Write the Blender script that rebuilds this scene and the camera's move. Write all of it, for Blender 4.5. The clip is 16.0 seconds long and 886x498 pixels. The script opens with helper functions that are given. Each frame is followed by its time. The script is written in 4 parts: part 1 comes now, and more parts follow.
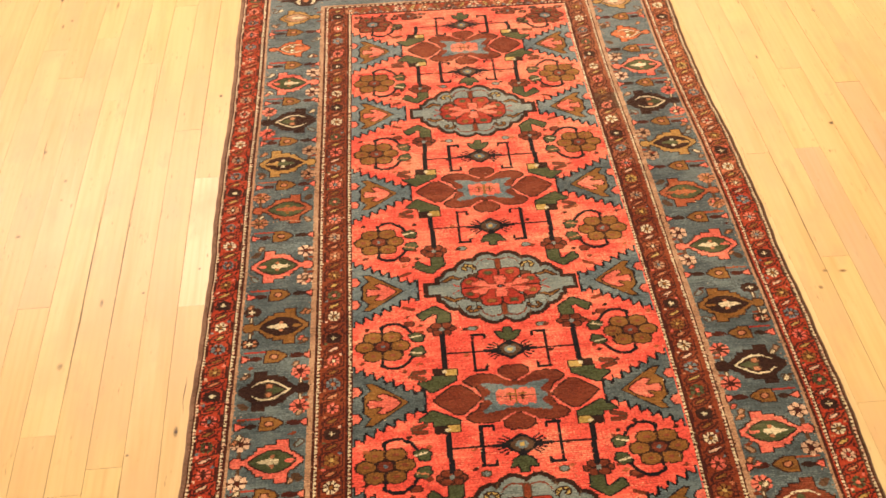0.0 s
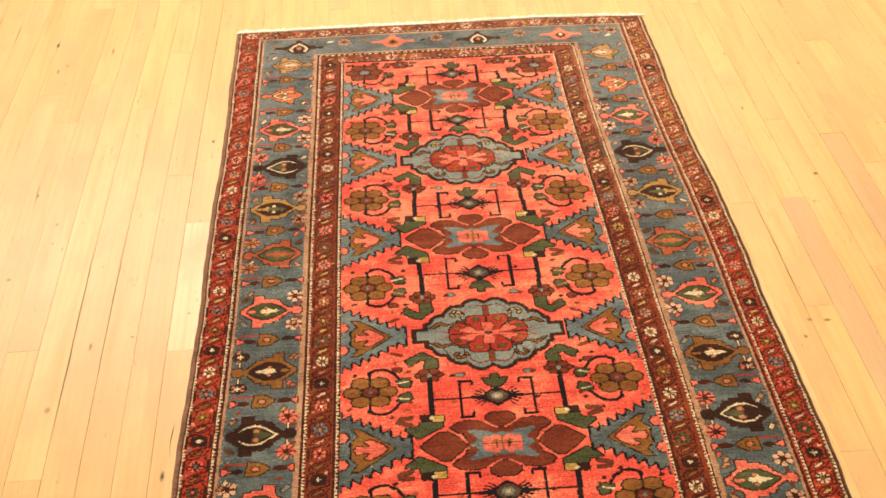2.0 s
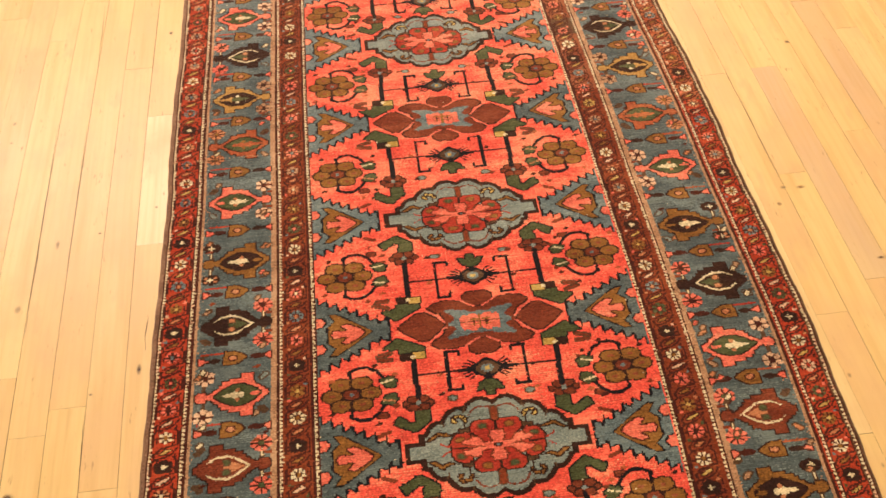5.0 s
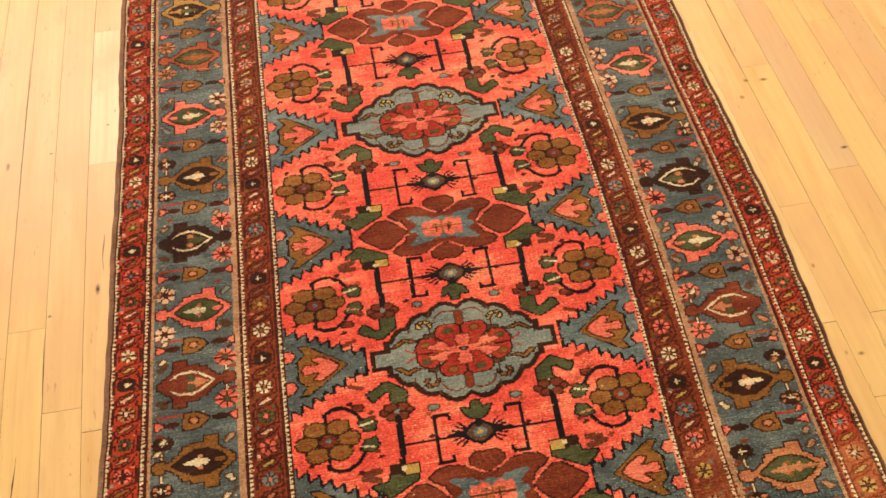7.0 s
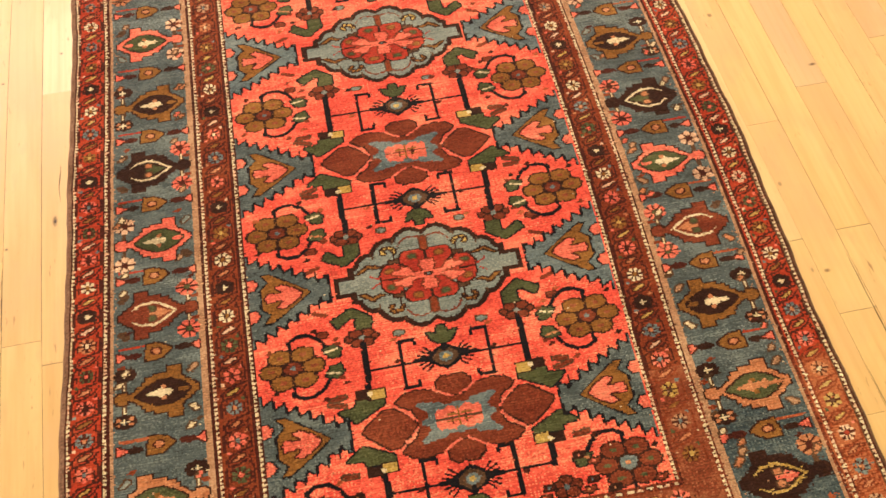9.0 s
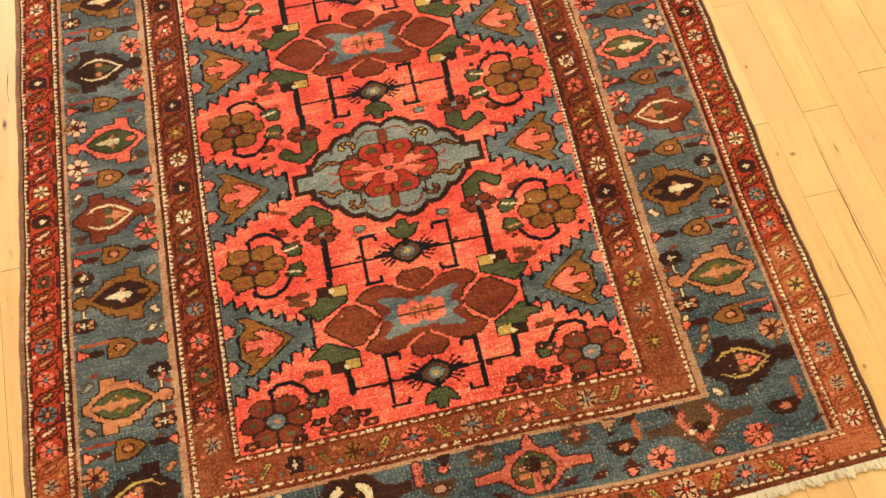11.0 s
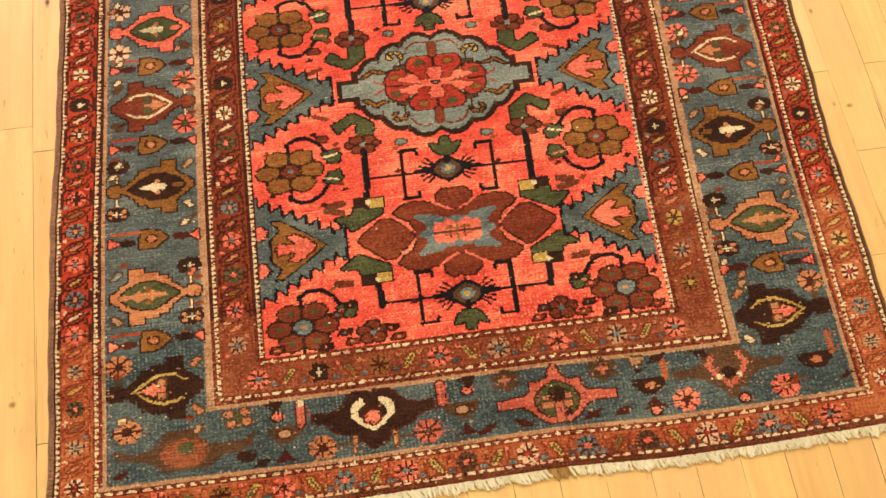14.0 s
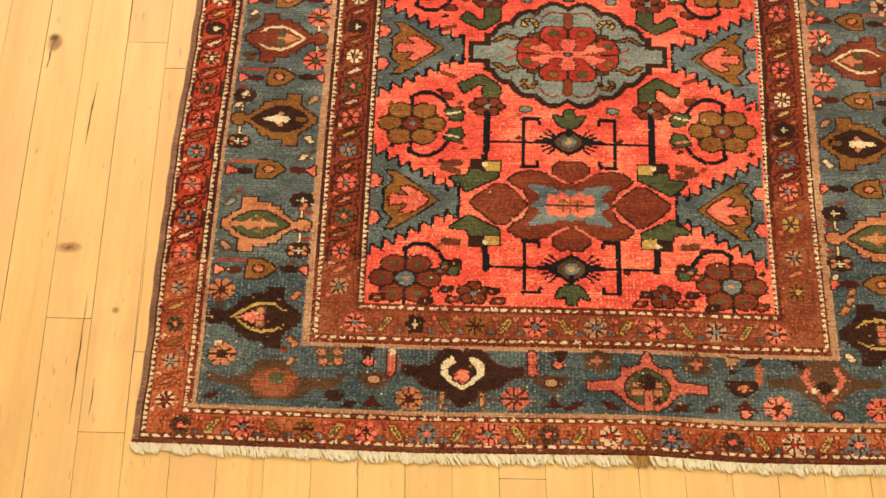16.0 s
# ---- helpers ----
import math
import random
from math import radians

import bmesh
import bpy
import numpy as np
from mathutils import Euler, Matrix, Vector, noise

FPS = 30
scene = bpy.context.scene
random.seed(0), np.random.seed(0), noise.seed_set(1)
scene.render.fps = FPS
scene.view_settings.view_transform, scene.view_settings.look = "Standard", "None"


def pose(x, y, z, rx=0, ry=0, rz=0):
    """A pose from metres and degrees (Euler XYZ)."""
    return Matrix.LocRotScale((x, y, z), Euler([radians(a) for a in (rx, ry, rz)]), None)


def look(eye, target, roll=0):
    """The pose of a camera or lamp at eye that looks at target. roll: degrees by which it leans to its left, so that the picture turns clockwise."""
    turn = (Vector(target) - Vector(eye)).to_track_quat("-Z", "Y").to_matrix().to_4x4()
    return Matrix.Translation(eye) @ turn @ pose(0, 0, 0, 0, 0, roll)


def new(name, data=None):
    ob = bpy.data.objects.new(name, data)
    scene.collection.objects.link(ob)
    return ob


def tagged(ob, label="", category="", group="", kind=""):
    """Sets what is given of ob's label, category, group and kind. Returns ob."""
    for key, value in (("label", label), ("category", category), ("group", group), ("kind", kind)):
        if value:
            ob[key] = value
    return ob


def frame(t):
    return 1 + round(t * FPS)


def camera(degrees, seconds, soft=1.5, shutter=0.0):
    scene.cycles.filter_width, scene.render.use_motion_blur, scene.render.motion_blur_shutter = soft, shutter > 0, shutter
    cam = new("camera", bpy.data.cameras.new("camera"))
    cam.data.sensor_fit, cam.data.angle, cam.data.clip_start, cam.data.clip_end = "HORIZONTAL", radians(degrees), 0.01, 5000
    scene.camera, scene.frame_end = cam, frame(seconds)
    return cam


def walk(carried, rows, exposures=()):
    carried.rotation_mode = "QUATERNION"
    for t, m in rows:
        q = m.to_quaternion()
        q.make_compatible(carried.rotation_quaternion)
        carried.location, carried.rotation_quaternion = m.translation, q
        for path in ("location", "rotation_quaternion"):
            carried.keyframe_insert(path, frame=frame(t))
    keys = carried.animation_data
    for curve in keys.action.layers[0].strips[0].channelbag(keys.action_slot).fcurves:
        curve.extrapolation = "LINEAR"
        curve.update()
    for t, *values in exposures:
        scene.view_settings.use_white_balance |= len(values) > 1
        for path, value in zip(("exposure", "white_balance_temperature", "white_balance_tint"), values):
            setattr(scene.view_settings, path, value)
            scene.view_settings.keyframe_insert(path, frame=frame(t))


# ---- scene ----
cam = camera(45.6, 16.0, soft=1.6)
PATH = [
    (0, (-0.1809, -0.2838, 1.4308), (-0.0859, 1.1026, -0.0076), -1.26),
    (0.5, (-0.1829, -0.2865, 1.4348), (-0.0841, 1.1216, 0.0179), -0.92),
    (1, (-0.1822, -0.2918, 1.4399), (-0.0814, 1.1352, 0.0422), -0.66),
    (1.5, (-0.1775, -0.2915, 1.4440), (-0.0695, 1.1477, 0.0593), -0.48),
    (2, (-0.1758, -0.2923, 1.4457), (-0.0594, 1.1511, 0.0662), -0.32),
    (2.5, (-0.1779, -0.2926, 1.4431), (-0.0531, 1.1439, 0.0572), -0.00),
    (3, (-0.1775, -0.2964, 1.4356), (-0.0529, 1.1295, 0.0387), -0.20),
    (3.5, (-0.1771, -0.2990, 1.4258), (-0.0480, 1.0922, -0.0052), -0.62),
    (4, (-0.1784, -0.3022, 1.4160), (-0.0411, 1.0603, -0.0416), -0.83),
    (6.5, (-0.1558, -0.3067, 1.3764), (0.0117, 0.9091, -0.2027), -2.05),
    (7, (-0.1486, -0.3107, 1.3668), (0.0247, 0.8739, -0.2353), -2.20),
    (7.5, (-0.1423, -0.3127, 1.3585), (0.0346, 0.8466, -0.2617), -2.20),
    (8, (-0.1388, -0.3105, 1.3537), (0.0450, 0.8213, -0.2850), -1.90),
    (8.5, (-0.1310, -0.3119, 1.3479), (0.0557, 0.7944, -0.3078), -2.05),
    (9, (-0.1264, -0.3187, 1.3371), (0.0654, 0.7639, -0.3336), -1.86),
    (11.5, (-0.0724, -0.3191, 1.3101), (0.1041, 0.5622, -0.4766), -2.76),
    (12, (-0.0608, -0.3161, 1.3044), (0.1238, 0.5450, -0.4913), -2.29),
    (12.5, (-0.0730, -0.3178, 1.2971), (0.1194, 0.5227, -0.5075), -0.99),
    (13, (-0.0864, -0.3126, 1.2954), (0.0958, 0.5044, -0.5210), -0.22),
    (13.5, (-0.1058, -0.3054, 1.2965), (0.0507, 0.4921, -0.5309), 0.31),
    (14, (-0.1252, -0.3069, 1.2929), (0.0099, 0.4814, -0.5402), 1.51),
    (14.5, (-0.1421, -0.3032, 1.2955), (-0.0415, 0.4770, -0.5432), 2.15),
    (15, (-0.1590, -0.3061, 1.2921), (-0.0814, 0.4655, -0.5514), 2.95),
    (15.5, (-0.1755, -0.3101, 1.2889), (-0.1325, 0.4531, -0.5593), 2.82),
    (16, (-0.1876, -0.3143, 1.2878), (-0.1710, 0.4360, -0.5660), 2.27),
]
walk(cam, [(t, look(eye, target, roll)) for t, eye, target, roll in PATH],
     [(0.0, 0.03), (4.0, -0.01), (6.5, -0.06), (8.5, 0.0), (9.0, 0.14), (11.5, 0.19), (13.5, 0.21), (14.5, 0.20), (16.0, 0.17)])

# ---- world and lights ----
world = bpy.data.worlds.new("sky")
scene.world = world
world.use_nodes = True
wn = world.node_tree.nodes
sky = wn.new("ShaderNodeTexSky")
sky.sky_type = 'NISHITA'
sky.sun_disc = False
sky.sun_elevation = radians(40)
sky.sun_rotation = radians(200)
world.node_tree.links.new(sky.outputs[0], wn["Background"].inputs[0])
wn["Background"].inputs[1].default_value = 0.10


def area_lamp(name, m, w, h, power, colour, spread=180):
    data = bpy.data.lights.new(name, 'AREA')
    data.shape, data.size, data.size_y = 'RECTANGLE', w, h
    data.energy, data.color, data.spread = power, colour, radians(spread)
    ob = new(name, data)
    ob.matrix_world = m
    return ob


WARM = (1.0, 0.92, 0.33)
DAY = (0.92, 0.96, 1.0)
# daylight in the opening of the long, high window in the far wall
area_lamp("window_daylight", look((-0.65, 4.03, 2.68), (-0.65, 1.0, 1.0)), 4.4, 0.98, 80, DAY)
# the ceiling's warm lamps
PALE = (1.0, 0.72, 0.51)
for lx, ly, lw, tone in ((0.2, 2.6, 116, PALE), (-0.8, -0.8, 17, WARM), (1.1, -0.6, 11, WARM)):
    area_lamp("ceiling_lamp_light", look((lx, ly, 3.36), (lx, ly, 0)), 0.35, 0.35, lw, tone)


# ---- materials ----
def material(name):
    m = bpy.data.materials.new(name)
    m.use_nodes = True
    nt = m.node_tree
    return m, nt, nt.nodes["Principled BSDF"]


def mixed(nt, a, b, fac, blend='MIX'):
    n = nt.nodes.new("ShaderNodeMix")
    n.data_type, n.blend_type = 'RGBA', blend
    for sock, v in ((n.inputs[0], fac), (n.inputs[6], a), (n.inputs[7], b)):
        if isinstance(v, (int, float)):
            sock.default_value = v
        elif isinstance(v, tuple):
            sock.default_value = (*v[:3], 1)
        else:
            nt.links.new(v, sock)
    return n.outputs[2]


def ramp(nt, src, stops):
    n = nt.nodes.new("ShaderNodeValToRGB")
    el = n.color_ramp.elements
    el[0].position, el[0].color = stops[0][0], (stops[0][1],) * 3 + (1,)
    el[1].position, el[1].color = stops[-1][0], (stops[-1][1],) * 3 + (1,)
    for p, v in stops[1:-1]:
        e = el.new(p)
        e.color = (v, v, v, 1)
    nt.links.new(src, n.inputs[0])
    return n.outputs[0]


def noise_tex(nt, vec, scale, detail=3.0, rough=0.55):
    n = nt.nodes.new("ShaderNodeTexNoise")
    n.inputs["Scale"].default_value, n.inputs["Detail"].default_value, n.inputs["Roughness"].default_value = scale, detail, rough
    nt.links.new(vec, n.inputs["Vector"])
    return n.outputs["Fac"]


def coords(nt, scale=(1, 1, 1), world_space=False):
    if world_space:
        src = nt.nodes.new("ShaderNodeNewGeometry").outputs["Position"]
    else:
        src = nt.nodes.new("ShaderNodeTexCoord").outputs["Object"]
    n = nt.nodes.new("ShaderNodeMapping")
    n.inputs["Scale"].default_value = scale
    nt.links.new(src, n.inputs["Vector"])
    return n.outputs[0]


def bumped(nt, bsdf, height, strength, dist):
    b = nt.nodes.new("ShaderNodeBump")
    b.inputs["Strength"].default_value, b.inputs["Distance"].default_value = strength, dist
    nt.links.new(height, b.inputs["Height"])
    nt.links.new(b.outputs[0], bsdf.inputs["Normal"])


def wool(name, colour, faded, fade=0.35):
    """Knotted wool of one dye: yarn to yarn changes, shade between weft ribs painted dark, streaks across, faded
    patches.
    """
    m, nt, b = material(name)
    v = coords(nt, world_space=True)
    fine = noise_tex(nt, v, 330, 2)
    ribs = noise_tex(nt, coords(nt, (60, 420, 1), True), 1.0, 2)
    streak = noise_tex(nt, coords(nt, (11, 95, 1), True), 1.0, 3)
    patch = noise_tex(nt, coords(nt, (19, 27, 1), True), 1.0, 4)
    c = mixed(nt, tuple(k * 0.50 for k in colour), tuple(min(1, k * 1.42) for k in colour), ramp(nt, fine, [(0.27, 0.0), (0.73, 1.0)]))
    c = mixed(nt, c, tuple(k * 0.45 for k in colour), ramp(nt, ribs, [(0.48, 0.0), (0.76, 0.85)]))
    c = mixed(nt, c, faded, ramp(nt, streak, [(0.48, 0.0), (0.78, fade * 0.8)]))
    c = mixed(nt, c, faded, ramp(nt, patch, [(0.45, 0.0), (0.68, fade * 1.9)]))
    nt.links.new(c, b.inputs["Base Color"])
    b.inputs["Roughness"].default_value = 0.8
    b.inputs["Specular IOR Level"].default_value = 0.1
    b.inputs["Sheen Weight"].default_value = 0.85
    b.inputs["Sheen Tint"].default_value = (*(min(1.0, a + 0.6 * k) for a, k in zip((0.72, 0.53, 0.40), faded)), 1)
    b.inputs["Sheen Roughness"].default_value = 0.36
    bumped(nt, b, noise_tex(nt, v, 620, 2), 0.6, 0.0014)
    return m


DYES = {
    "red": ((0.84, 0.094, 0.070), (1.0, 0.285, 0.175)),
    "pink": ((0.74, 0.14, 0.10), (0.82, 0.27, 0.18)),
    "deep_red": ((0.38, 0.030, 0.020), (0.45, 0.07, 0.04)),
    "rust": ((0.165, 0.030, 0.014), (0.24, 0.060, 0.028)),
    "guard_red": ((0.41, 0.040, 0.017), (0.44, 0.07, 0.028)),
    "guard_rust": ((0.20, 0.034, 0.013), (0.27, 0.065, 0.024)),
    "orange": ((0.36, 0.076, 0.030), (0.46, 0.155, 0.068)),
    "tawny": ((0.235, 0.056, 0.026), (0.33, 0.115, 0.055)),
    "maroon": ((0.055, 0.010, 0.007), (0.085, 0.02, 0.011)),
    "blue": ((0.077, 0.104, 0.116), (0.165, 0.205, 0.212)),
    "deep_blue": ((0.042, 0.069, 0.087), (0.100, 0.138, 0.152)),
    "sky_blue": ((0.115, 0.160, 0.185), (0.21, 0.26, 0.265)),
    "grey_blue": ((0.19, 0.235, 0.235), (0.28, 0.32, 0.30)),
    "black": ((0.006, 0.005, 0.009), (0.013, 0.011, 0.014)),
    "dark_brown": ((0.029, 0.0095, 0.0065), (0.046, 0.018, 0.012)),
    "gold": ((0.232, 0.096, 0.022), (0.30, 0.145, 0.038)),
    "ochre": ((0.40, 0.205, 0.050), (0.48, 0.29, 0.10)),
    "flame": ((0.55, 0.105, 0.036), (0.62, 0.19, 0.08)),
    "yellow": ((0.50, 0.33, 0.085), (0.56, 0.42, 0.16)),
    "green": ((0.060, 0.074, 0.030), (0.11, 0.12, 0.055)),
    "cream": ((0.72, 0.60, 0.40), (0.80, 0.70, 0.50)),
    "dull_red": ((0.52, 0.108, 0.074), (0.60, 0.19, 0.13)),
    "pale_pink": ((0.70, 0.44, 0.30), (0.80, 0.56, 0.40)),
    "tan": ((0.43, 0.235, 0.138), (0.52, 0.33, 0.21)),
    "salmon": ((0.50, 0.185, 0.085), (0.58, 0.27, 0.14)),
    "edging": ((0.22, 0.118, 0.080), (0.29, 0.17, 0.12)),
    "umber": ((0.085, 0.042, 0.022), (0.13, 0.07, 0.04)),
}
DYE_NAMES = list(DYES)
STRENGTH = 0.88
SHADES = 4


def dye_lots(name):
    """Four lots of one dye, from a dark skein to a faded one."""
    base, faded = (tuple(STRENGTH * k for k in c) for c in DYES[name])
    blend = lambda w: tuple(a + (b - a) * w for a, b in zip(base, faded))
    dark = tuple(0.70 * k for k in base)
    return [wool("wool_%s_%s" % (name, lot), c, f) for lot, c, f in (("dark", dark, base), ("full", base, blend(0.6)), ("pale", blend(0.5), faded), ("faded", tuple(min(1, 1.12 * k) for k in faded), faded))]


WOOL = [m for n in DYE_NAMES for m in dye_lots(n)]
DYE = {n: k for k, n in enumerate(DYE_NAMES)}


def cotton(name, colour):
    m, nt, b = material(name)
    v = coords(nt, world_space=True)
    c = mixed(nt, tuple(k * 0.88 for k in colour), colour, noise_tex(nt, v, 260, 2))
    nt.links.new(c, b.inputs["Base Color"])
    b.inputs["Roughness"].default_value = 0.9
    bumped(nt, b, noise_tex(nt, v, 900, 2), 0.4, 0.001)
    return m


COTTON = cotton("undyed_cotton", (0.95, 0.93, 0.85))
COTTON_BROWN = cotton("stained_cotton", (0.50, 0.31, 0.14))


def plank_wood(name, knot=0.0, dark=(0.05, 0.02, 0.01), tint=None):
    """Pale varnished maple: tone from plank to plank, long grain, faint figure, dark flecks; knot: how strongly a knot shows in the middle."""
    m, nt, b = material(name)
    info = nt.nodes.new("ShaderNodeObjectInfo")
    geo = nt.nodes.new("ShaderNodeNewGeometry")
    shift = nt.nodes.new("ShaderNodeVectorMath")
    shift.operation = 'SCALE'
    shift.inputs[0].default_value = (3.1, 17.0, 5.0)
    nt.links.new(info.outputs["Random"], shift.inputs[3])
    add = nt.nodes.new("ShaderNodeVectorMath")
    nt.links.new(geo.outputs["Position"], add.inputs[0])
    nt.links.new(shift.outputs[0], add.inputs[1])

    def scaled(k):
        mp = nt.nodes.new("ShaderNodeMapping")
        mp.inputs["Scale"].default_value = k
        nt.links.new(add.outputs[0], mp.inputs["Vector"])
        return mp.outputs[0]
    warp = noise_tex(nt, scaled((14, 2.2, 1)), 1.0, 3)
    grain = noise_tex(nt, scaled((260, 6, 1)), 1.0, 5, 0.7)
    figure = noise_tex(nt, scaled((34, 2.2, 1)), 1.0, 5, 0.62)
    blotch = noise_tex(nt, scaled((6, 4, 1)), 1.0, 4)
    fleck = noise_tex(nt, scaled((300, 48, 1)), 1.0, 2)
    patch = noise_tex(nt, scaled((30, 14, 1)), 1.0, 3)
    rings = nt.nodes.new("ShaderNodeTexWave")
    rings.inputs["Scale"].default_value, rings.inputs["Distortion"].default_value = 1.0, 11.0
    rings.inputs["Detail"].default_value, rings.inputs["Detail Scale"].default_value = 3.0, 0.6
    nt.links.new(scaled((22, 1.3, 1)), rings.inputs["Vector"])
    tone = nt.nodes.new("ShaderNodeValToRGB")
    el = tone.color_ramp.elements
    el[0].position, el[0].color = 0.0, (0.655, 0.440, 0.195, 1)
    el[1].position, el[1].color = 1.0, (0.750, 0.560, 0.285, 1)
    for p, c in ((0.12, (0.695, 0.480, 0.212, 1)), (0.25, (0.718, 0.508, 0.216, 1)), (0.38, (0.690, 0.468, 0.208, 1)), (0.5, (0.722, 0.514, 0.224, 1)), (0.62, (0.698, 0.477, 0.220, 1)), (0.75, (0.714, 0.500, 0.216, 1)), (0.9, (0.690, 0.472, 0.206, 1))):
        e = el.new(p)
        e.color = c
    if knot:
        tone.inputs[0].default_value = 0.4
    else:
        nt.links.new(info.outputs["Random"], tone.inputs[0])
    if tint:
        for e in el:
            e.color = (*tint, 1)
    c = mixed(nt, tone.outputs[0], (0.530, 0.313, 0.113), ramp(nt, figure, [(0.47, 0.0), (0.74, 0.6)]))
    c = mixed(nt, c, (0.500, 0.307, 0.099), ramp(nt, rings.outputs["Fac"], [(0.6, 0.0), (1.0, 0.12)]))
    c = mixed(nt, c, (0.750, 0.584, 0.297), ramp(nt, warp, [(0.45, 0.0), (0.8, 0.6)]))
    c = mixed(nt, c, (0.640, 0.415, 0.205), ramp(nt, blotch, [(0.48, 0.0), (0.70, 0.9)]))
    c = mixed(nt, c, (0.560, 0.345, 0.180), ramp(nt, noise_tex(nt, scaled((24, 9, 1)), 1.0, 4), [(0.58, 0.0), (0.74, 0.5)]))
    c = mixed(nt, c, (0.440, 0.256, 0.095), ramp(nt, grain, [(0.56, 0.0), (0.82, 0.18)]))
    flecks = nt.nodes.new("ShaderNodeMath")
    flecks.operation = 'MULTIPLY'
    nt.links.new(ramp(nt, fleck, [(0.62, 0.0), (0.72, 1.0)]), flecks.inputs[0])
    nt.links.new(ramp(nt, patch, [(0.54, 0.0), (0.68, 0.85)]), flecks.inputs[1])
    c = mixed(nt, c, (0.26, 0.12, 0.045), flecks.outputs[0])
    if knot:
        gen = nt.nodes.new("ShaderNodeTexCoord").outputs["Generated"]
        off = nt.nodes.new("ShaderNodeVectorMath")
        off.operation = 'DISTANCE'
        off.inputs[1].default_value = (0.5, 0.5, 0.0)
        flat = nt.nodes.new("ShaderNodeVectorMath")
        flat.operation = 'MULTIPLY'
        flat.inputs[1].default_value = (1, 1, 0)
        nt.links.new(gen, flat.inputs[0])
        nt.links.new(flat.outputs[0], off.inputs[0])
        core = nt.nodes.new("ShaderNodeMath")
        core.operation = 'MULTIPLY'
        nt.links.new(ramp(nt, off.outputs["Value"], [(0.06, 1.0), (0.2, 0.62), (0.44, 0.0)]), core.inputs[0])
        nt.links.new(ramp(nt, noise_tex(nt, scaled((300, 160, 1)), 1.0, 3), [(0.3, knot * 0.5), (0.6, knot)]), core.inputs[1])
        c = mixed(nt, dark, tuple(1.9 * q for q in dark), noise_tex(nt, scaled((300, 160, 1)), 1.0, 3))
        nt.links.new(core.outputs[0], b.inputs["Alpha"])
    nt.links.new(c, b.inputs["Base Color"])
    nt.links.new(ramp(nt, blotch, [(0.3, 0.36), (0.7, 0.52)]), b.inputs["Roughness"])
    b.inputs["Specular IOR Level"].default_value = 0.4
    b.inputs["Coat Weight"].default_value = 0.6
    b.inputs["Coat Roughness"].default_value = 0.28
    bumped(nt, b, grain, 0.14, 0.0008)
    return m


MAPLE = plank_wood("varnished_maple")
BOARD_PALE = plank_wood("maple_sapwood", tint=(0.76, 0.585, 0.335))
BOARD_MID = plank_wood("maple_heartwood", tint=(0.69, 0.475, 0.215))
BOARD_GREY = plank_wood("maple_grey_streaked", tint=(0.60, 0.42, 0.25))
KNOT = plank_wood("maple_knot_dark", 1.0)
KNOT_BROWN = plank_wood("maple_knot_brown", 0.8, (0.17, 0.068, 0.018))
KNOT_PALE = plank_wood("maple_knot_pale", 0.62, (0.15, 0.075, 0.028))


def plain(name, colour, rough=0.7, scale=12, amount=0.12):
    m, nt, b = material(name)
    v = coords(nt, world_space=True)
    c = mixed(nt, tuple(k * (1 - amount) for k in colour), colour, noise_tex(nt, v, scale, 4))
    nt.links.new(c, b.inputs["Base Color"])
    b.inputs["Roughness"].default_value = rough
    bumped(nt, b, noise_tex(nt, v, scale * 18, 3), 0.15, 0.001)
    return m


PAINT = plain("wall_paint", (0.78, 0.72, 0.62), 0.75)
CEILING = plain("ceiling_paint", (0.80, 0.77, 0.70), 0.8)
GAP = plain("seam_dirt", (0.045, 0.028, 0.017), 0.9, 60, 0.4)


# ---- room ----
def part(name, bm, mat, parent=None, label="", smooth=False):
    me = bpy.data.meshes.new(name)
    bm.to_mesh(me)
    bm.free()
    for q in (mat if isinstance(mat, (list, tuple)) else [mat]):
        me.materials.append(q)
    if smooth:
        me.shade_smooth()
    ob = new(name, me)
    ob.parent = parent
    return tagged(ob, label)


def boxes(*spans):
    bm = bmesh.new()
    for x0, x1, y0, y1, z0, z1 in spans:
        bmesh.ops.create_cube(bm, size=1, matrix=Matrix.Translation(((x0 + x1) / 2, (y0 + y1) / 2, (z0 + z1) / 2)) @ Matrix.Diagonal((x1 - x0, y1 - y0, z1 - z0, 1)))
    return bm


X0, X1, Y0, Y1, H = -3.0, 3.2, -2.6, 4.0, 3.4
floor = tagged(part("floor", boxes((X0, X1, Y0, Y1, -0.10, -0.019)), GAP), "pale varnished maple strip floor under the rug", "floor", kind="structure")
tagged(part("ceiling", boxes((X0, X1, Y0, Y1, H, H + 0.1)), CEILING), "plain white painted ceiling with warm lamps", "ceiling", kind="structure")
tagged(part("wall_west", boxes((X0 - 0.12, X0, Y0, Y1, -0.1, H)), PAINT), "plain off-white painted room wall", "wall", kind="structure")
tagged(part("wall_east", boxes((X1, X1 + 0.12, Y0, Y1, -0.1, H)), PAINT), "plain off-white painted room wall", "wall", kind="structure")
tagged(part("wall_south", boxes((X0 - 0.12, X1 + 0.12, Y0 - 0.12, Y0, -0.1, H)), PAINT), "plain off-white painted room wall", "wall", kind="structure")
wx0, wx1, wz0, wz1 = -2.9, 1.6, 2.15, 3.2
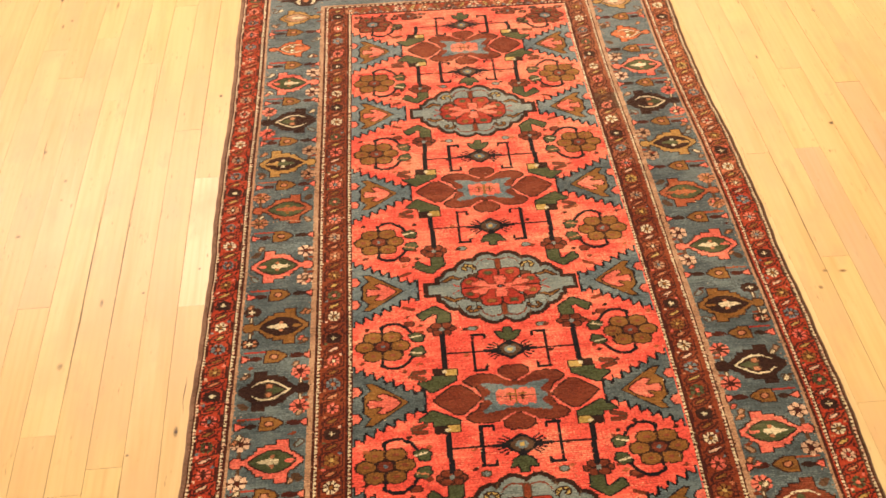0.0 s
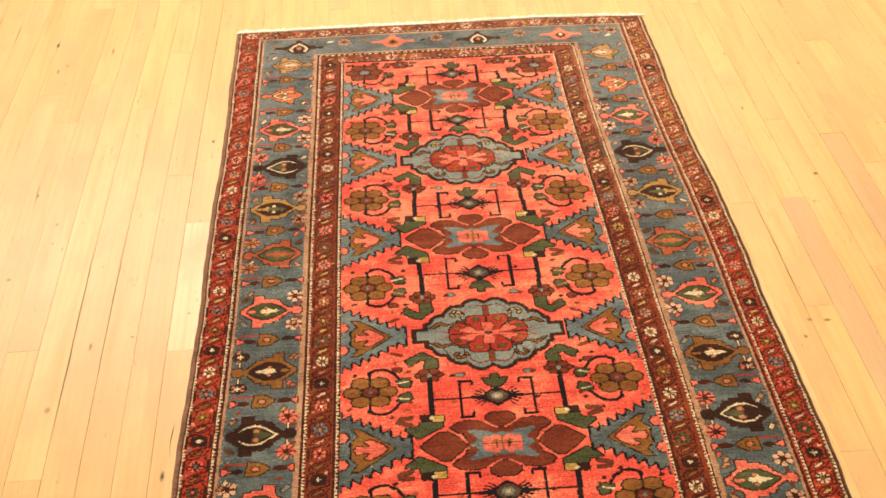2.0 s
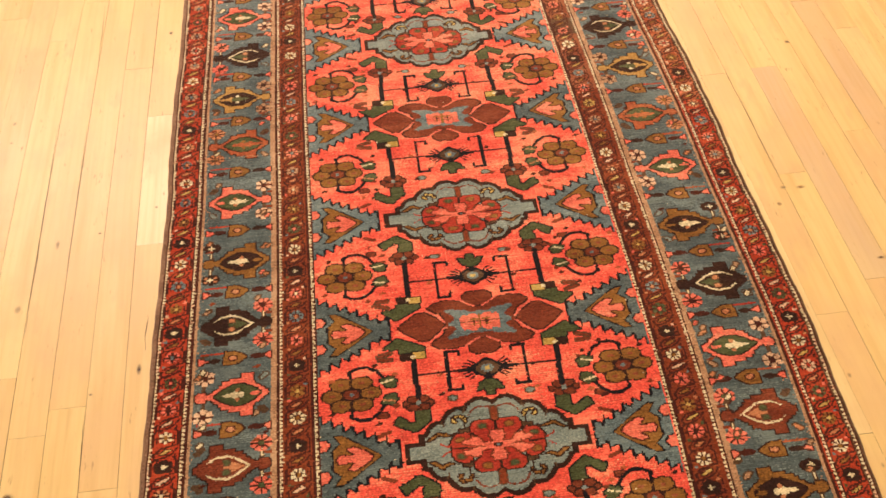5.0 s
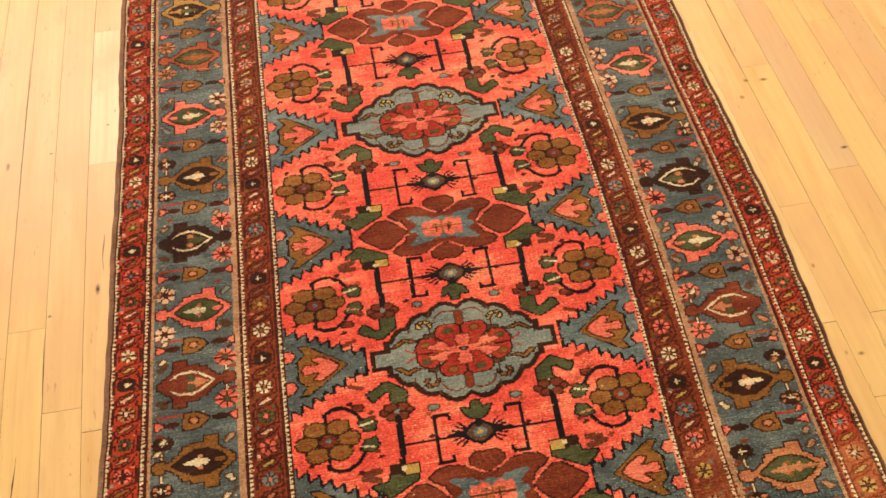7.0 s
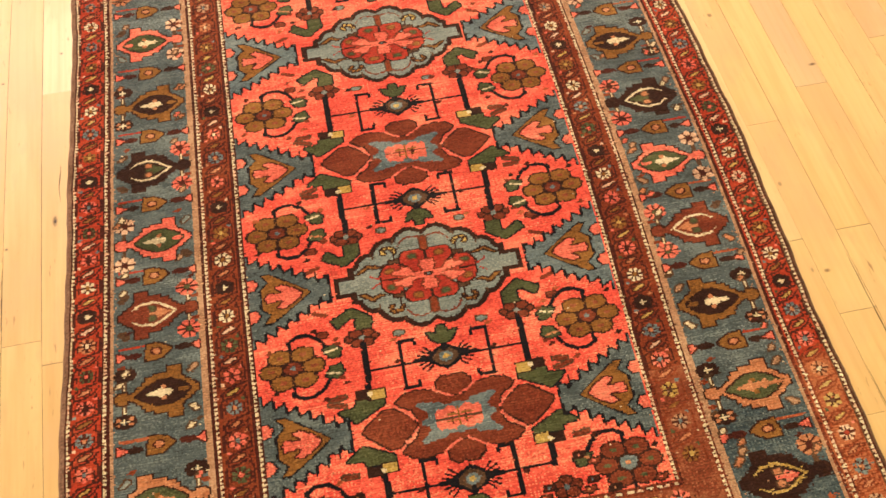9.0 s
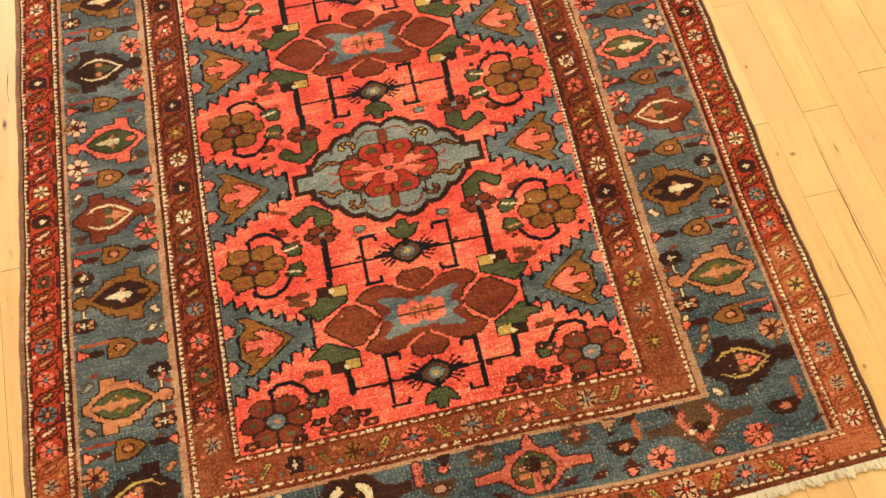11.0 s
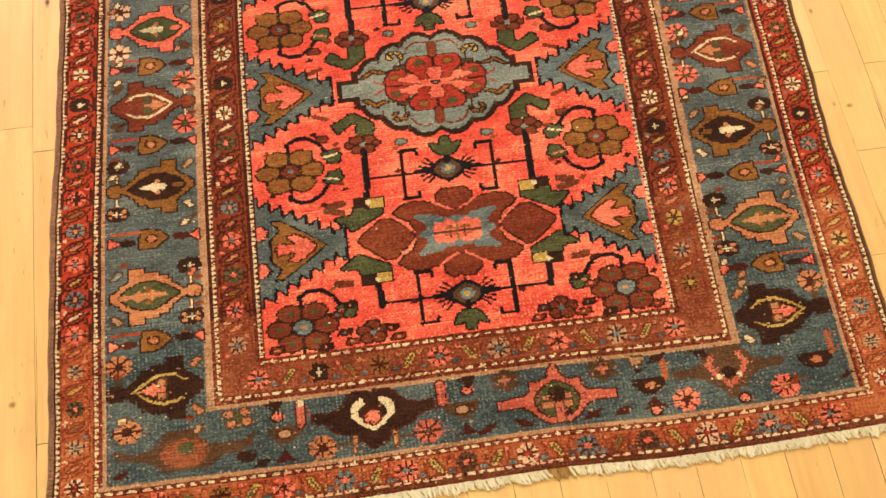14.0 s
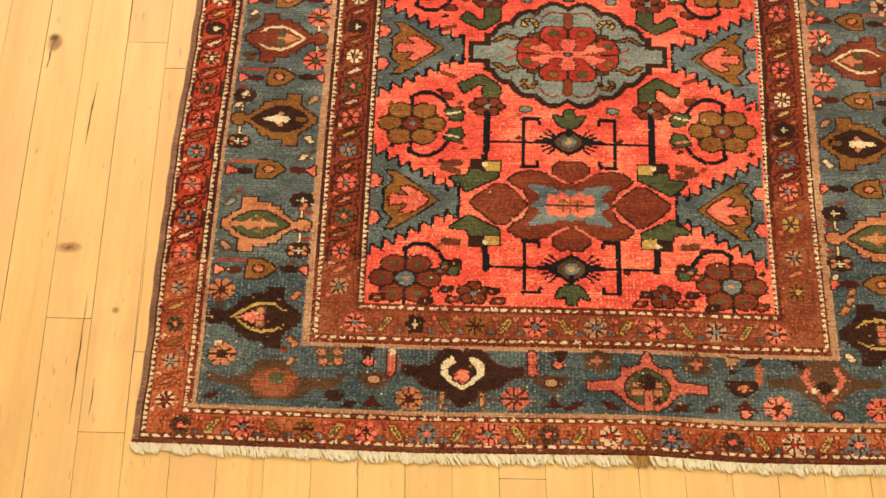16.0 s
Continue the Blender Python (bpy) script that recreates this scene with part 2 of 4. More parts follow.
tagged(part("wall_north", boxes((X0 - 0.12, wx0, Y1, Y1 + 0.12, -0.1, H), (wx1, X1 + 0.12, Y1, Y1 + 0.12, -0.1, H),
       (wx0, wx1, Y1, Y1 + 0.12, -0.1, wz0), (wx0, wx1, Y1, Y1 + 0.12, wz1, H)), PAINT), "plain off-white painted wall with a high window opening", "wall", kind="structure")


# ---- rug: the knot chart (millimetres; u across, v along) ----
KU, KV = 2.4, 1.8
U_HALF, V0, V1 = 540.0, -65.0, 2050.0
NU, NV = int(2 * U_HALF / KU), int((V1 - V0) / KV)
u_c = -U_HALF + KU * (np.arange(NU) + 0.5)
v_c = V0 + KV * (np.arange(NV) + 0.5)
CHART = np.zeros((NV, NU), np.int16)
PART = np.zeros((NV, NU), np.int32)
PARTS = []


def new_part(name, parent=None, label=""):
    PARTS.append((name, parent, label))
    return len(PARTS) - 1


def rect(u0, u1, v0, v1, dye=None, pid=None):
    i = slice(np.searchsorted(u_c, u0), np.searchsorted(u_c, u1))
    j = slice(np.searchsorted(v_c, v0), np.searchsorted(v_c, v1))
    if dye is not None:
        CHART[j, i] = DYE[dye]
    if pid is not None:
        PART[j, i] = pid


CLIP = [-U_HALF, U_HALF, V0, V1]


def stamp(window, mask, dye, pid, edge):
    j, i = window
    uu, vv = u_c[i][None, :], v_c[j][:, None]
    mask = mask & (uu > CLIP[0]) & (uu < CLIP[1]) & (vv > CLIP[2]) & (vv < CLIP[3])
    if edge:
        wide = mask.copy()
        wide[1:] |= mask[:-1]
        wide[:-1] |= mask[1:]
        wide[:, 1:] |= mask[:, :-1]
        wide[:, :-1] |= mask[:, 1:]
        wide[1:, 1:] |= mask[:-1, :-1]
        wide[:-1, :-1] |= mask[1:, 1:]
        wide[1:, :-1] |= mask[:-1, 1:]
        wide[:-1, 1:] |= mask[1:, :-1]
        wide &= (uu > CLIP[0]) & (uu < CLIP[1]) & (vv > CLIP[2]) & (vv < CLIP[3])
        CHART[j, i][wide] = DYE[edge]
        if pid is not None:
            PART[j, i][wide] = pid
    CHART[j, i][mask] = DYE[dye]
    if pid is not None:
        PART[j, i][mask] = pid


def window(u0, u1, v0, v1):
    pad = 3 * KU
    i = slice(max(0, np.searchsorted(u_c, u0 - pad)), min(NU, np.searchsorted(u_c, u1 + pad)))
    j = slice(max(0, np.searchsorted(v_c, v0 - pad)), min(NV, np.searchsorted(v_c, v1 + pad)))
    return j, i


class Spot:
    """Where a motif stands in the chart, its mirroring and stretch."""

    def __init__(self, u, v, su=1.0, sv=1.0, turn=False):
        self.u, self.v, self.su, self.sv, self.turn = u, v, su, sv, turn

    def put(self, p):
        x, y = p
        if self.turn:
            x, y = -y, x
        return self.u + self.su * x, self.v + self.sv * y

    def poly(self, pts, dye, pid=None, edge=None):
        q = [self.put(p) for p in pts]
        us, vs = [a for a, _ in q], [b for _, b in q]
        w = window(min(us), max(us), min(vs), max(vs))
        uu, vv = np.meshgrid(u_c[w[1]], v_c[w[0]])
        inside = np.zeros(uu.shape, bool)
        for (xa, ya), (xb, yb) in zip(q, q[1:] + q[:1]):
            if ya != yb:
                cut = ((ya > vv) != (yb > vv)) & (uu < (xb - xa) * (vv - ya) / (yb - ya) + xa)
                inside ^= cut
        stamp(w, inside, dye, pid, edge)

    def disc(self, x, y, rx, ry, dye, pid=None, edge=None):
        cu, cv = self.put((x, y))
        if self.turn:
            rx, ry = ry, rx
        rx, ry = rx * abs(self.su), ry * abs(self.sv)
        w = window(cu - rx, cu + rx, cv - ry, cv + ry)
        uu, vv = np.meshgrid(u_c[w[1]], v_c[w[0]])
        stamp(w, ((uu - cu) / rx) ** 2 + ((vv - cv) / ry) ** 2 <= 1, dye, pid, edge)

    def line(self, pts, wide, dye, pid=None, edge=None):
        q = [self.put(p) for p in pts]
        for (xa, ya), (xb, yb) in zip(q, q[1:]):
            h = max(wide / 2, 1.25)
            w = window(min(xa, xb) - h, max(xa, xb) + h, min(ya, yb) - h, max(ya, yb) + h)
            uu, vv = np.meshgrid(u_c[w[1]], v_c[w[0]])
            d2 = (xb - xa) ** 2 + (yb - ya) ** 2
            t = np.clip(((uu - xa) * (xb - xa) + (vv - ya) * (yb - ya)) / max(d2, 1e-6), 0, 1)
            near = (uu - xa - t * (xb - xa)) ** 2 + (vv - ya - t * (yb - ya)) ** 2 <= h * h
            stamp(w, near, dye, pid, edge)


def both(pts):
    """A half outline and its mirror image below the axis."""
    return pts + [(x, -y) for x, y in reversed(pts)]


def four(pts):
    half = pts + [(x, -y) for x, y in reversed(pts)]
    return half + [(-x, -y) for x, y in pts] + [(-x, y) for x, y in reversed(pts)]


# bands, from the outside in
P_END = new_part("selvedge", label="dark brown overcast selvedge and end band")
rect(-540, 540, V0, V1, "edging", P_END)
rect(531, 540, V0, V1, "umber")
rect(-540, 540, V0, -60, "rust")
rect(-540, 540, 2044, V1, "dark_brown")
P_OUTER = new_part("outer_guard_border", label="narrow red border with small florets between dotted lines")
rect(-531.5, 531.5, -60, 2046, "umber", P_OUTER)
rect(-524, 524, -52, 2039, "guard_red", P_OUTER)
P_BLUE = new_part("main_border", label="wide slate-blue border of palmettes, slightly worn")
rect(-476, 476, -20, 2012, "maroon", P_BLUE)
rect(-466, 466, -13, 2005, "blue", P_BLUE)
P_INNER = new_part("inner_guard_border", label="narrow rust-brown border with small florets between dotted lines")
rect(-340, 341, 67, 1932, "tan", P_BLUE)
rect(-331, 332, 72, 1926, "maroon", P_INNER)
rect(-324, 324, 81, 1917, "guard_rust", P_INNER)
rect(-275, 275, 116, 1892, "maroon", P_INNER)
P_FIELD = new_part("field", label="coral-red wool field with uneven fading")
rect(-265, 268.5, 125, 1884, "red", P_FIELD)
# the outer ends, where another red wool was used
rect(-524, -476, -52, 190, "orange")
rect(476, 524, -52, 265, "orange")
rect(-524, 524, -52, -21, "orange")
rect(476, 524, 1230, 2039, "orange")
rect(-524, 524, 2014, 2039, "guard_rust")
rect(-324, -276, 81, 190, "tawny")
rect(276, 324, 81, 285, "tawny")
rect(-324, 324, 81, 115, "tawny")
rect(276, 324, 1290, 1917, "tawny")
# a dark patch in the far part of the inner border
rect(276, 324, 1472, 1530, "umber")


def dotted(a, va, vb, seed):
    """A line of cream beads round the rug, uneven in length and place, edged with dark wool."""
    r = random.Random(seed)
    for sign in (-1, 1):
        c = int(np.searchsorted(u_c, sign * a))
        j, end = int(np.searchsorted(v_c, va)), int(np.searchsorted(v_c, vb))
        side = 1 if sign > 0 else 0
        CHART[j:end + 1, c - 1:c + 2] = DYE["maroon"]
        while j < end:
            long = r.choice((2, 3, 3, 3))
            tone = DYE[r.choice(("cream", "cream", "cream", "cream", "pale_pink"))]
            CHART[j:j + long, c] = tone
            o = r.choice((0, 1))
            CHART[j + o:j + o + long - 1, c + 1 - 2 * side] = tone
            CHART[j + long, c] = DYE["rust"]
            j += long + 1
    for vv in (va, vb):
        q = int(np.searchsorted(v_c, vv))
        i, end = int(np.searchsorted(u_c, -a)), int(np.searchsorted(u_c, a))
        CHART[q - 1:q + 3, i:end + 1] = DYE["maroon"]
        while i < end:
            long = r.choice((3, 3, 4, 4))
            tone = DYE[r.choice(("cream", "cream", "pale_pink"))]
            up = r.choice((0, 0, 1))
            CHART[q + up, i:i + long] = tone
            CHART[q + 1 - up, i + r.choice((0, 1)):i + long - r.choice((0, 1))] = tone
            i += long + r.choice((1, 2, 2, 3))


END_DARK = {"maroon": "rust"}
dotted(528, -56, 2043, 61)
dotted(480, -24, 2014, 62)
dotted(326, 78, 1920, 63)
dotted(270, 119, 1889, 64)
for dye, other in END_DARK.items():
    low = (CHART == DYE[dye]) & (v_c[:, None] < np.where(u_c > 0, 275, 185)[None, :]) & (np.abs(u_c)[None, :] < 520) & (np.random.default_rng(12).random(CHART.shape) < 0.75)
    CHART[low] = DYE[other]
rect(-471, -466, -18, 2010, "tan")
rect(466, 471, -18, 2010, "tan")
rect(-475, 475, -19, -13, "tan")
rect(-475, 475, 2005, 2011, "tan")
rng = random.Random(7)


def floret(s, pid, dye, heart, r=1.0, petals=8):
    for k in range(petals):
        a = 2 * math.pi * (k + 0.5) / petals
        s.disc(10.5 * r * math.cos(a), 9.5 * r * math.sin(a), 5.2 * r, 4.4 * r, dye, pid)
    for k in range(petals // 2):
        a = 2 * math.pi * k / petals
        s.line([(-14 * r * math.cos(a), -12 * r * math.sin(a)), (14 * r * math.cos(a), 12 * r * math.sin(a))], 1.8, "maroon", pid)
    s.disc(0, 0, 4.2 * r, 4.0 * r, heart, pid)


FLORETS = {
    # petals, heart
    "cream": ("cream", "gold"), "rose": ("pink", "sky_blue"), "pink": ("pink", "cream"), "blush": ("pale_pink", "deep_red"), "blue": ("sky_blue", "salmon"), "green": ("green", "pink"),
    "dark": ("dark_brown", "cream"), "gold": ("gold", "yellow"), "tan": ("tan", "sky_blue"), "salmon": ("salmon", "cream"), "yellow": ("yellow", "umber"), "umber": ("umber", "pink"),
    "olive": ("gold", "maroon"), "teal": ("sky_blue", "pink"), "coral": ("pink", "maroon"),
}


def small_floret(s, pid, kind, r):
    dye, heart = FLORETS[kind]
    if kind == "dark":
        for x, y in ((-7, 3), (7, 3), (-5, -5), (5, -5), (0, 6)):
            s.disc(x, y, 7, 5.5, "dark_brown", pid)
        s.line([(-4, 0), (4, 0)], 2.6, "cream", pid)
        s.line([(0, -3), (0, 3)], 2.6, "cream", pid)
    else:
        floret(s, pid, dye, heart, r, rng.choice((8, 8, 6)))


def guard_side(vs, cross, parent, kinds, quiet):
    """Florets up a guard border, each in a cell of dark vine, with a slanting leaf between two cells."""
    for k, v in enumerate(vs):
        hush = v < quiet
        s = Spot(cross, v, 1, 1.13)
        vine = "guard_rust" if hush else "maroon"
        thick = 2.6 if hush else 3.2
        # the leaf's two banks, which run across on a slant, and the hooks that leave them
        s.line([(-19, -12), (-19, 8), (-14, 12), (0, 14), (11, 19), (18, 27)], thick, vine)
        s.line([(19, -10), (19, 9), (14, 13), (16, 18)], thick, vine)
        s.line([(-18, 17), (-9, 27), (3, 29), (13, 32), (19, 33)], thick, vine)
        s.line([(-14, 12), (-18, 20)], thick, vine)
        if not hush:
            s.line([(-9, 11), (-12, 5)], 2.5, vine)
            s.line([(10, 31), (13, 38)], 2.5, vine)
            s.line([(-17, -2), (-12, 1), (-13, -6)], 2.5, vine)
            s.line([(17, -4), (12, -2), (14, 4)], 2.5, vine)
            s.line([(-6, -16), (4, -13)], 2.5, vine)
        pid = new_part("floret", parent)
        small_floret(s, pid, kinds[k % len(kinds)], rng.uniform(0.70, 0.82))
        leaf = rng.choice(("yellow", "gold", "pale_pink", "salmon", "yellow"))
        s.poly([(-10, 18), (-3, 18.5), (4, 21.5), (10, 26), (3, 25), (-4, 22.5)], leaf, None, "maroon" if not hush else "rust")
        for x, y, odds in ((13, 11, 0.5), (-14, -11, 0.4), (-13, 29, 0.3)):
            if rng.random() < odds:
                s.disc(x, y, 2.8, 2.2, rng.choice(("pink", "salmon", "green", "sky_blue", "pale_pink")))


def guard_end(us, cross, parent, kinds):
    """Florets along the end of a guard border, with a yellow leaf between each two, slanting this way and that."""
    for k, u in enumerate(us):
        pid = new_part("floret", parent)
        s = Spot(u, cross, 1.14, 0.96, True)
        small_floret(s, pid, kinds[k % len(kinds)], rng.uniform(0.84, 0.94))
        w = Spot((u + us[min(k + 1, len(us) - 1)]) / 2, cross, 1 if k % 2 else -1, 1)
        if k + 1 < len(us):
            w.poly([(-9, 9), (-3, 10), (6, -3), (9, -9), (2, -8), (-6, 3)], rng.choice(("yellow", "yellow", "gold")), None, "rust")
            w.line([(-4, 6), (4, -5)], 2.0, "green")
            for q in (-1, 1):
                w.disc(18 * q, -8, 5, 3, rng.choice(("blue", "sky_blue")), None, "rust")
                w.disc(15 * q, 9, 4.5, 2.6, rng.choice(("pink", "deep_red", "salmon")))
        for q in (-1, 1):
            t = Spot(u + 20 * q, cross, q, 1)
            t.line([(0, 11), (4, 4), (2, -4), (7, -10)], 2.2, "rust")


OUT_L = ["blush", "tan", "green", "tan", "rose", "blue", "rose", "blue", "coral", "green", "salmon", "dark", "cream", "coral", "green", "rose", "dark", "gold", "blue", "cream", "dark", "gold", "blue", "cream", "blue", "salmon", "dark", "blue", "tan", "cream", "tan"]
OUT_R = ["blush", "tan", "blue", "blush", "yellow", "salmon", "rose", "blue", "dark", "cream", "gold", "green", "blush", "cream", "dark", "green", "gold", "coral", "blue", "gold", "cream", "dark", "tan", "rose", "blue", "salmon", "cream", "dark", "gold"]
IN_L = ["tan", "rose", "green", "rose", "blue", "coral", "green", "cream", "dark", "cream", "gold", "dark", "coral", "blue", "pink", "dark", "cream", "green", "gold", "salmon"]
IN_R = ["gold", "tan", "yellow", "rose", "blue", "dark", "cream", "coral", "gold", "coral", "cream", "dark", "green", "blue", "cream", "gold", "dark", "cream", "tan", "salmon", "cream"]
guard_side([float(np.interp(k, (0, 11, 20, 41), (-9, 533, 982, 2024))) for k in range(41)], -504, P_OUTER, OUT_L, 180)
guard_side([-5 + 48.95 * k for k in range(42)], 503, P_OUTER, OUT_R, 255)
guard_side([147 + 49.5 * k for k in range(36)], -298, P_INNER, IN_L, 180)
guard_side([156 + 47.5 * k for k in range(37)], 297, P_INNER, IN_R, 275)
guard_end([-481 + 75.6 * k for k in range(13)], -40, P_OUTER, ["umber", "rose", "olive", "coral", "teal", "rose", "umber", "blush", "teal", "umber", "blush", "teal", "rose"])
guard_end([-500 + 62 * k for k in range(17)], 2027, P_OUTER, ["blush", "umber", "salmon"])
guard_end([-275 + 77.2 * k for k in range(8)], 99, P_INNER, ["rose", "dark", "olive", "rose", "tan", "coral", "tan", "rose"])
guard_end([-268 + 62 * k for k in range(9)], 1903, P_INNER, ["salmon", "umber", "blush"])


# ---- main border ----
BODY = [(-49, 0), (-47, 6), (-43, 6), (-41, 11), (-36, 11), (-34, 17), (-28, 17), (-26, 22), (-23, 22), (-23, 41), (-4, 41), (-3, 32), (16, 32), (17, 27), (29, 27), (30, 21), (34, 21), (35, 15), (42, 12), (44, 8), (55, 4), (58, 9), (69, 9), (74, 4), (74, 0)]
EYE_OUT = [(-31, 10), (-14, 20), (6, 22), (22, 15), (36, 5), (44, 0)]
EYE_IN = [(-28, 9), (-13, 16.5), (6, 18), (20, 11.5), (32, 4), (38, 0)]
LENS = [(-36, 0), (-24, 12), (-6, 20), (10, 20), (26, 12), (44, 0)]
KINDS = {
    # body, lens, ring, heart, bits
    "dark": ("dark_brown", "dark_brown", "cream", "green", "salmon"),
    "gilt": ("dark_brown", "dark_brown", "yellow", "pink", "salmon"),
    "gold": ("gold", "dark_brown", None, "cream", "salmon"),
    "rust": ("rust", "rust", "cream", "salmon", "green"),
    "salmon": ("salmon", "green", None, "salmon", "gold"),
    "coral": ("pink", "green", None, "cream", "salmon"),
    "brick": ("orange", "green", None, "orange", "gold"),
    "fawn": ("ochre", "tan", None, "cream", "umber"),
    "flame": ("flame", "orange", "cream", "gold", "cream"),
    "ochre": ("ochre", "dark_brown", None, "green", "cream"),
}


def palmette(u, v, tail, kind, k=1.0):
    body, lens, ring, heart, bits = KINDS[kind]
    pid = new_part("palmette", P_BLUE)
    s = Spot(u, v, tail * k, k)
    s.poly(both(BODY), body, pid, "dark_brown")
    s.poly(both(LENS), lens, pid, None if lens == body else "dark_brown")
    if ring:
        s.poly(both([(-31, 8)] + EYE_OUT[1:]), ring, pid)
        s.poly(both([(-36, 12)] + EYE_IN), lens, pid)
        s.poly([(-40, 6), (-20, 7), (-20, -7), (-40, -6)], body, pid)
        s.poly(both([(-4, 0), (4, 10), (16, 8), (33, 0)]), heart, pid)
        for q in (-1, 1):
            s.disc(4, 9 * q, 5.5, 4.5, bits, pid, "umber")
            s.poly([(-20, 13 * q), (-13, 17 * q), (-11, 10 * q)], lens, pid)
            s.poly([(14, 15 * q), (18, 9 * q), (22, 11 * q)], lens, pid)
        s.disc(-8, 0, 8, 7, body, pid)
    else:
        s.poly(both([(-40, 0), (-30, 4), (-18, 3), (-10, 9), (-6, 4), (2, 4), (6, 0)]), body if heart != "cream" else lens, pid)
        s.poly(both([(-10, 0), (-6, 6), (2, 4), (6, 9), (12, 5), (24, 3), (30, 0)]), heart, pid)
        for q in (-1, 1):
            s.disc(3, 9 * q, 4, 3.4, bits, pid)
        s.disc(-26, 0, 9, 3.5, body, pid)


def little_flower(u, v, way, dye, heart):
    """A flower on a short stem, which points up or down."""
    pid = new_part("border_flower", P_BLUE)
    s = Spot(u, v, 1, way)
    s.line([(0, 10), (0, 23)], 2.4, "cream" if dye in ("pink", "dark_brown") else "umber", pid, "umber")
    if dye == "dark_brown":
        for a, b in ((-8, 5), (8, 5), (-8, -5), (8, -5), (0, 7), (0, -7), (-11, 0), (11, 0)):
            s.disc(a, b, 6.5, 5.0, "dark_brown", pid)
        if way > 0:
            for a, b in ((-9, 4), (9, 4), (-9, -4), (9, -4)):
                s.disc(a, b, 3.4, 2.4, "salmon", pid)
        s.line([(-5, 0), (5, 0)], 2.6, "cream", pid)
        s.line([(0, -4), (0, 4)], 2.6, "cream", pid)
    else:
        s.disc(0, 0, 16, 12.5, "maroon", pid)
        floret(s, pid, dye, heart, 1.08, 6 if dye in ("tan", "pale_pink") else 8)


def bell(u, v, face):
    pid = new_part("bell_flower", P_BLUE)
    s = Spot(u, v, face, 1)
    s.poly([(-16, 14), (-18, -13), (2, -13), (12, -7), (21, 0), (12, 7), (2, 12)], "gold", pid, "dark_brown")
    s.disc(-2, 0, 5.5, 4.5, "salmon", pid, "maroon")
    s.disc(-34, -3, 12, 5, rng.choice(("maroon", "dark_brown")), pid)
    s.poly([(-58, -9), (-44, -3), (-58, 4)], "pink", pid, "maroon")
    s.line([(-54, 11), (-19, 11)], 4.5, rng.choice(("orange", "guard_red", "deep_red")), pid)
    s.disc(38, 0, 13, 5.5, rng.choice(("maroon", "dark_brown")), pid)
    s.poly([(61, 7), (50, 0), (61, -8)], "pink", pid, "maroon")


ORDER = ["gilt", "salmon", "gold", "rust", "coral", "dark", "gold", "coral", "brick", "ochre", "dark", "coral", "flame", "fawn"]
LEFT_V = [102, 231, 389, 520, 648, 787, 925, 1071, 1224, 1360, 1495, 1629, 1760, 1886]
RIGHT_V = [101, 233, 374, 507, 636, 770, 906, 1054, 1201, 1351, 1489, 1622, 1747, 1882]
FLOWERS = {"gilt": ("salmon", "maroon"), "salmon": ("dark_brown", "cream"), "gold": ("dark_brown", "cream"), "rust": ("pink", "green"), "dark": ("pink", "maroon"),
           "coral": ("pale_pink", "maroon"), "brick": ("salmon", "gold"), "flame": ("tan", "cream"), "ochre": ("tan", "dark_brown"), "fawn": ("gold", "salmon")}
for sign, vs in ((-1, LEFT_V), (1, RIGHT_V)):
    CLIP[:] = [-467, -338, -12, 2004] if sign < 0 else [338, 467, -12, 2004]
    for k, v in enumerate(vs):
        tail = (1 if k % 2 == 0 else -1) * sign
        if k:
            bell(sign * 402, (v + vs[k - 1]) / 2 + 2, -sign)
        kind = ORDER[k]
        dye, heart = FLOWERS[kind]
        if k < 12:
            for q in (-1, 1):
                if not (k == 0 and q < 0):
                    little_flower(sign * 402 + tail * 47, v + 36 * q, -q, dye, heart)
        for q in (-1, 1):
            Spot(sign * 402 - tail * 49, v + 31 * q, 1, q).poly([(-7, -4), (2, 7), (8, 3), (-2, -6)], rng.choice(("cream", "salmon", "tan", "umber", "grey_blue")), None, "umber")
            if k % 2:
                Spot(sign * 402 + tail * 58, v + 19 * q).disc(0, 0, 7, 3, "guard_rust")
        for _ in range(5):
            w = Spot(sign * 402 + rng.choice((-1, 1)) * rng.uniform(36, 58), v + rng.choice((-1, 1)) * rng.uniform(20, 62))
            if rng.random() < 0.5:
                w.poly([(-5, -3), (1, 5), (6, 2), (0, -5)], rng.choice(("salmon", "pink", "tan", "cream")), None, "umber")
            else:
                w.poly([(-8, -2), (0, 3), (8, 1), (0, -4)], rng.choice(("maroon", "umber", "guard_rust")))
        shift = -10 * tail if kind not in ("flame", "fawn") else 0
        palmette(sign * 402 + shift, v, tail, kind, 0.96 if k < 12 else 0.78)
CLIP[:] = [-467, 467, -12, 71]


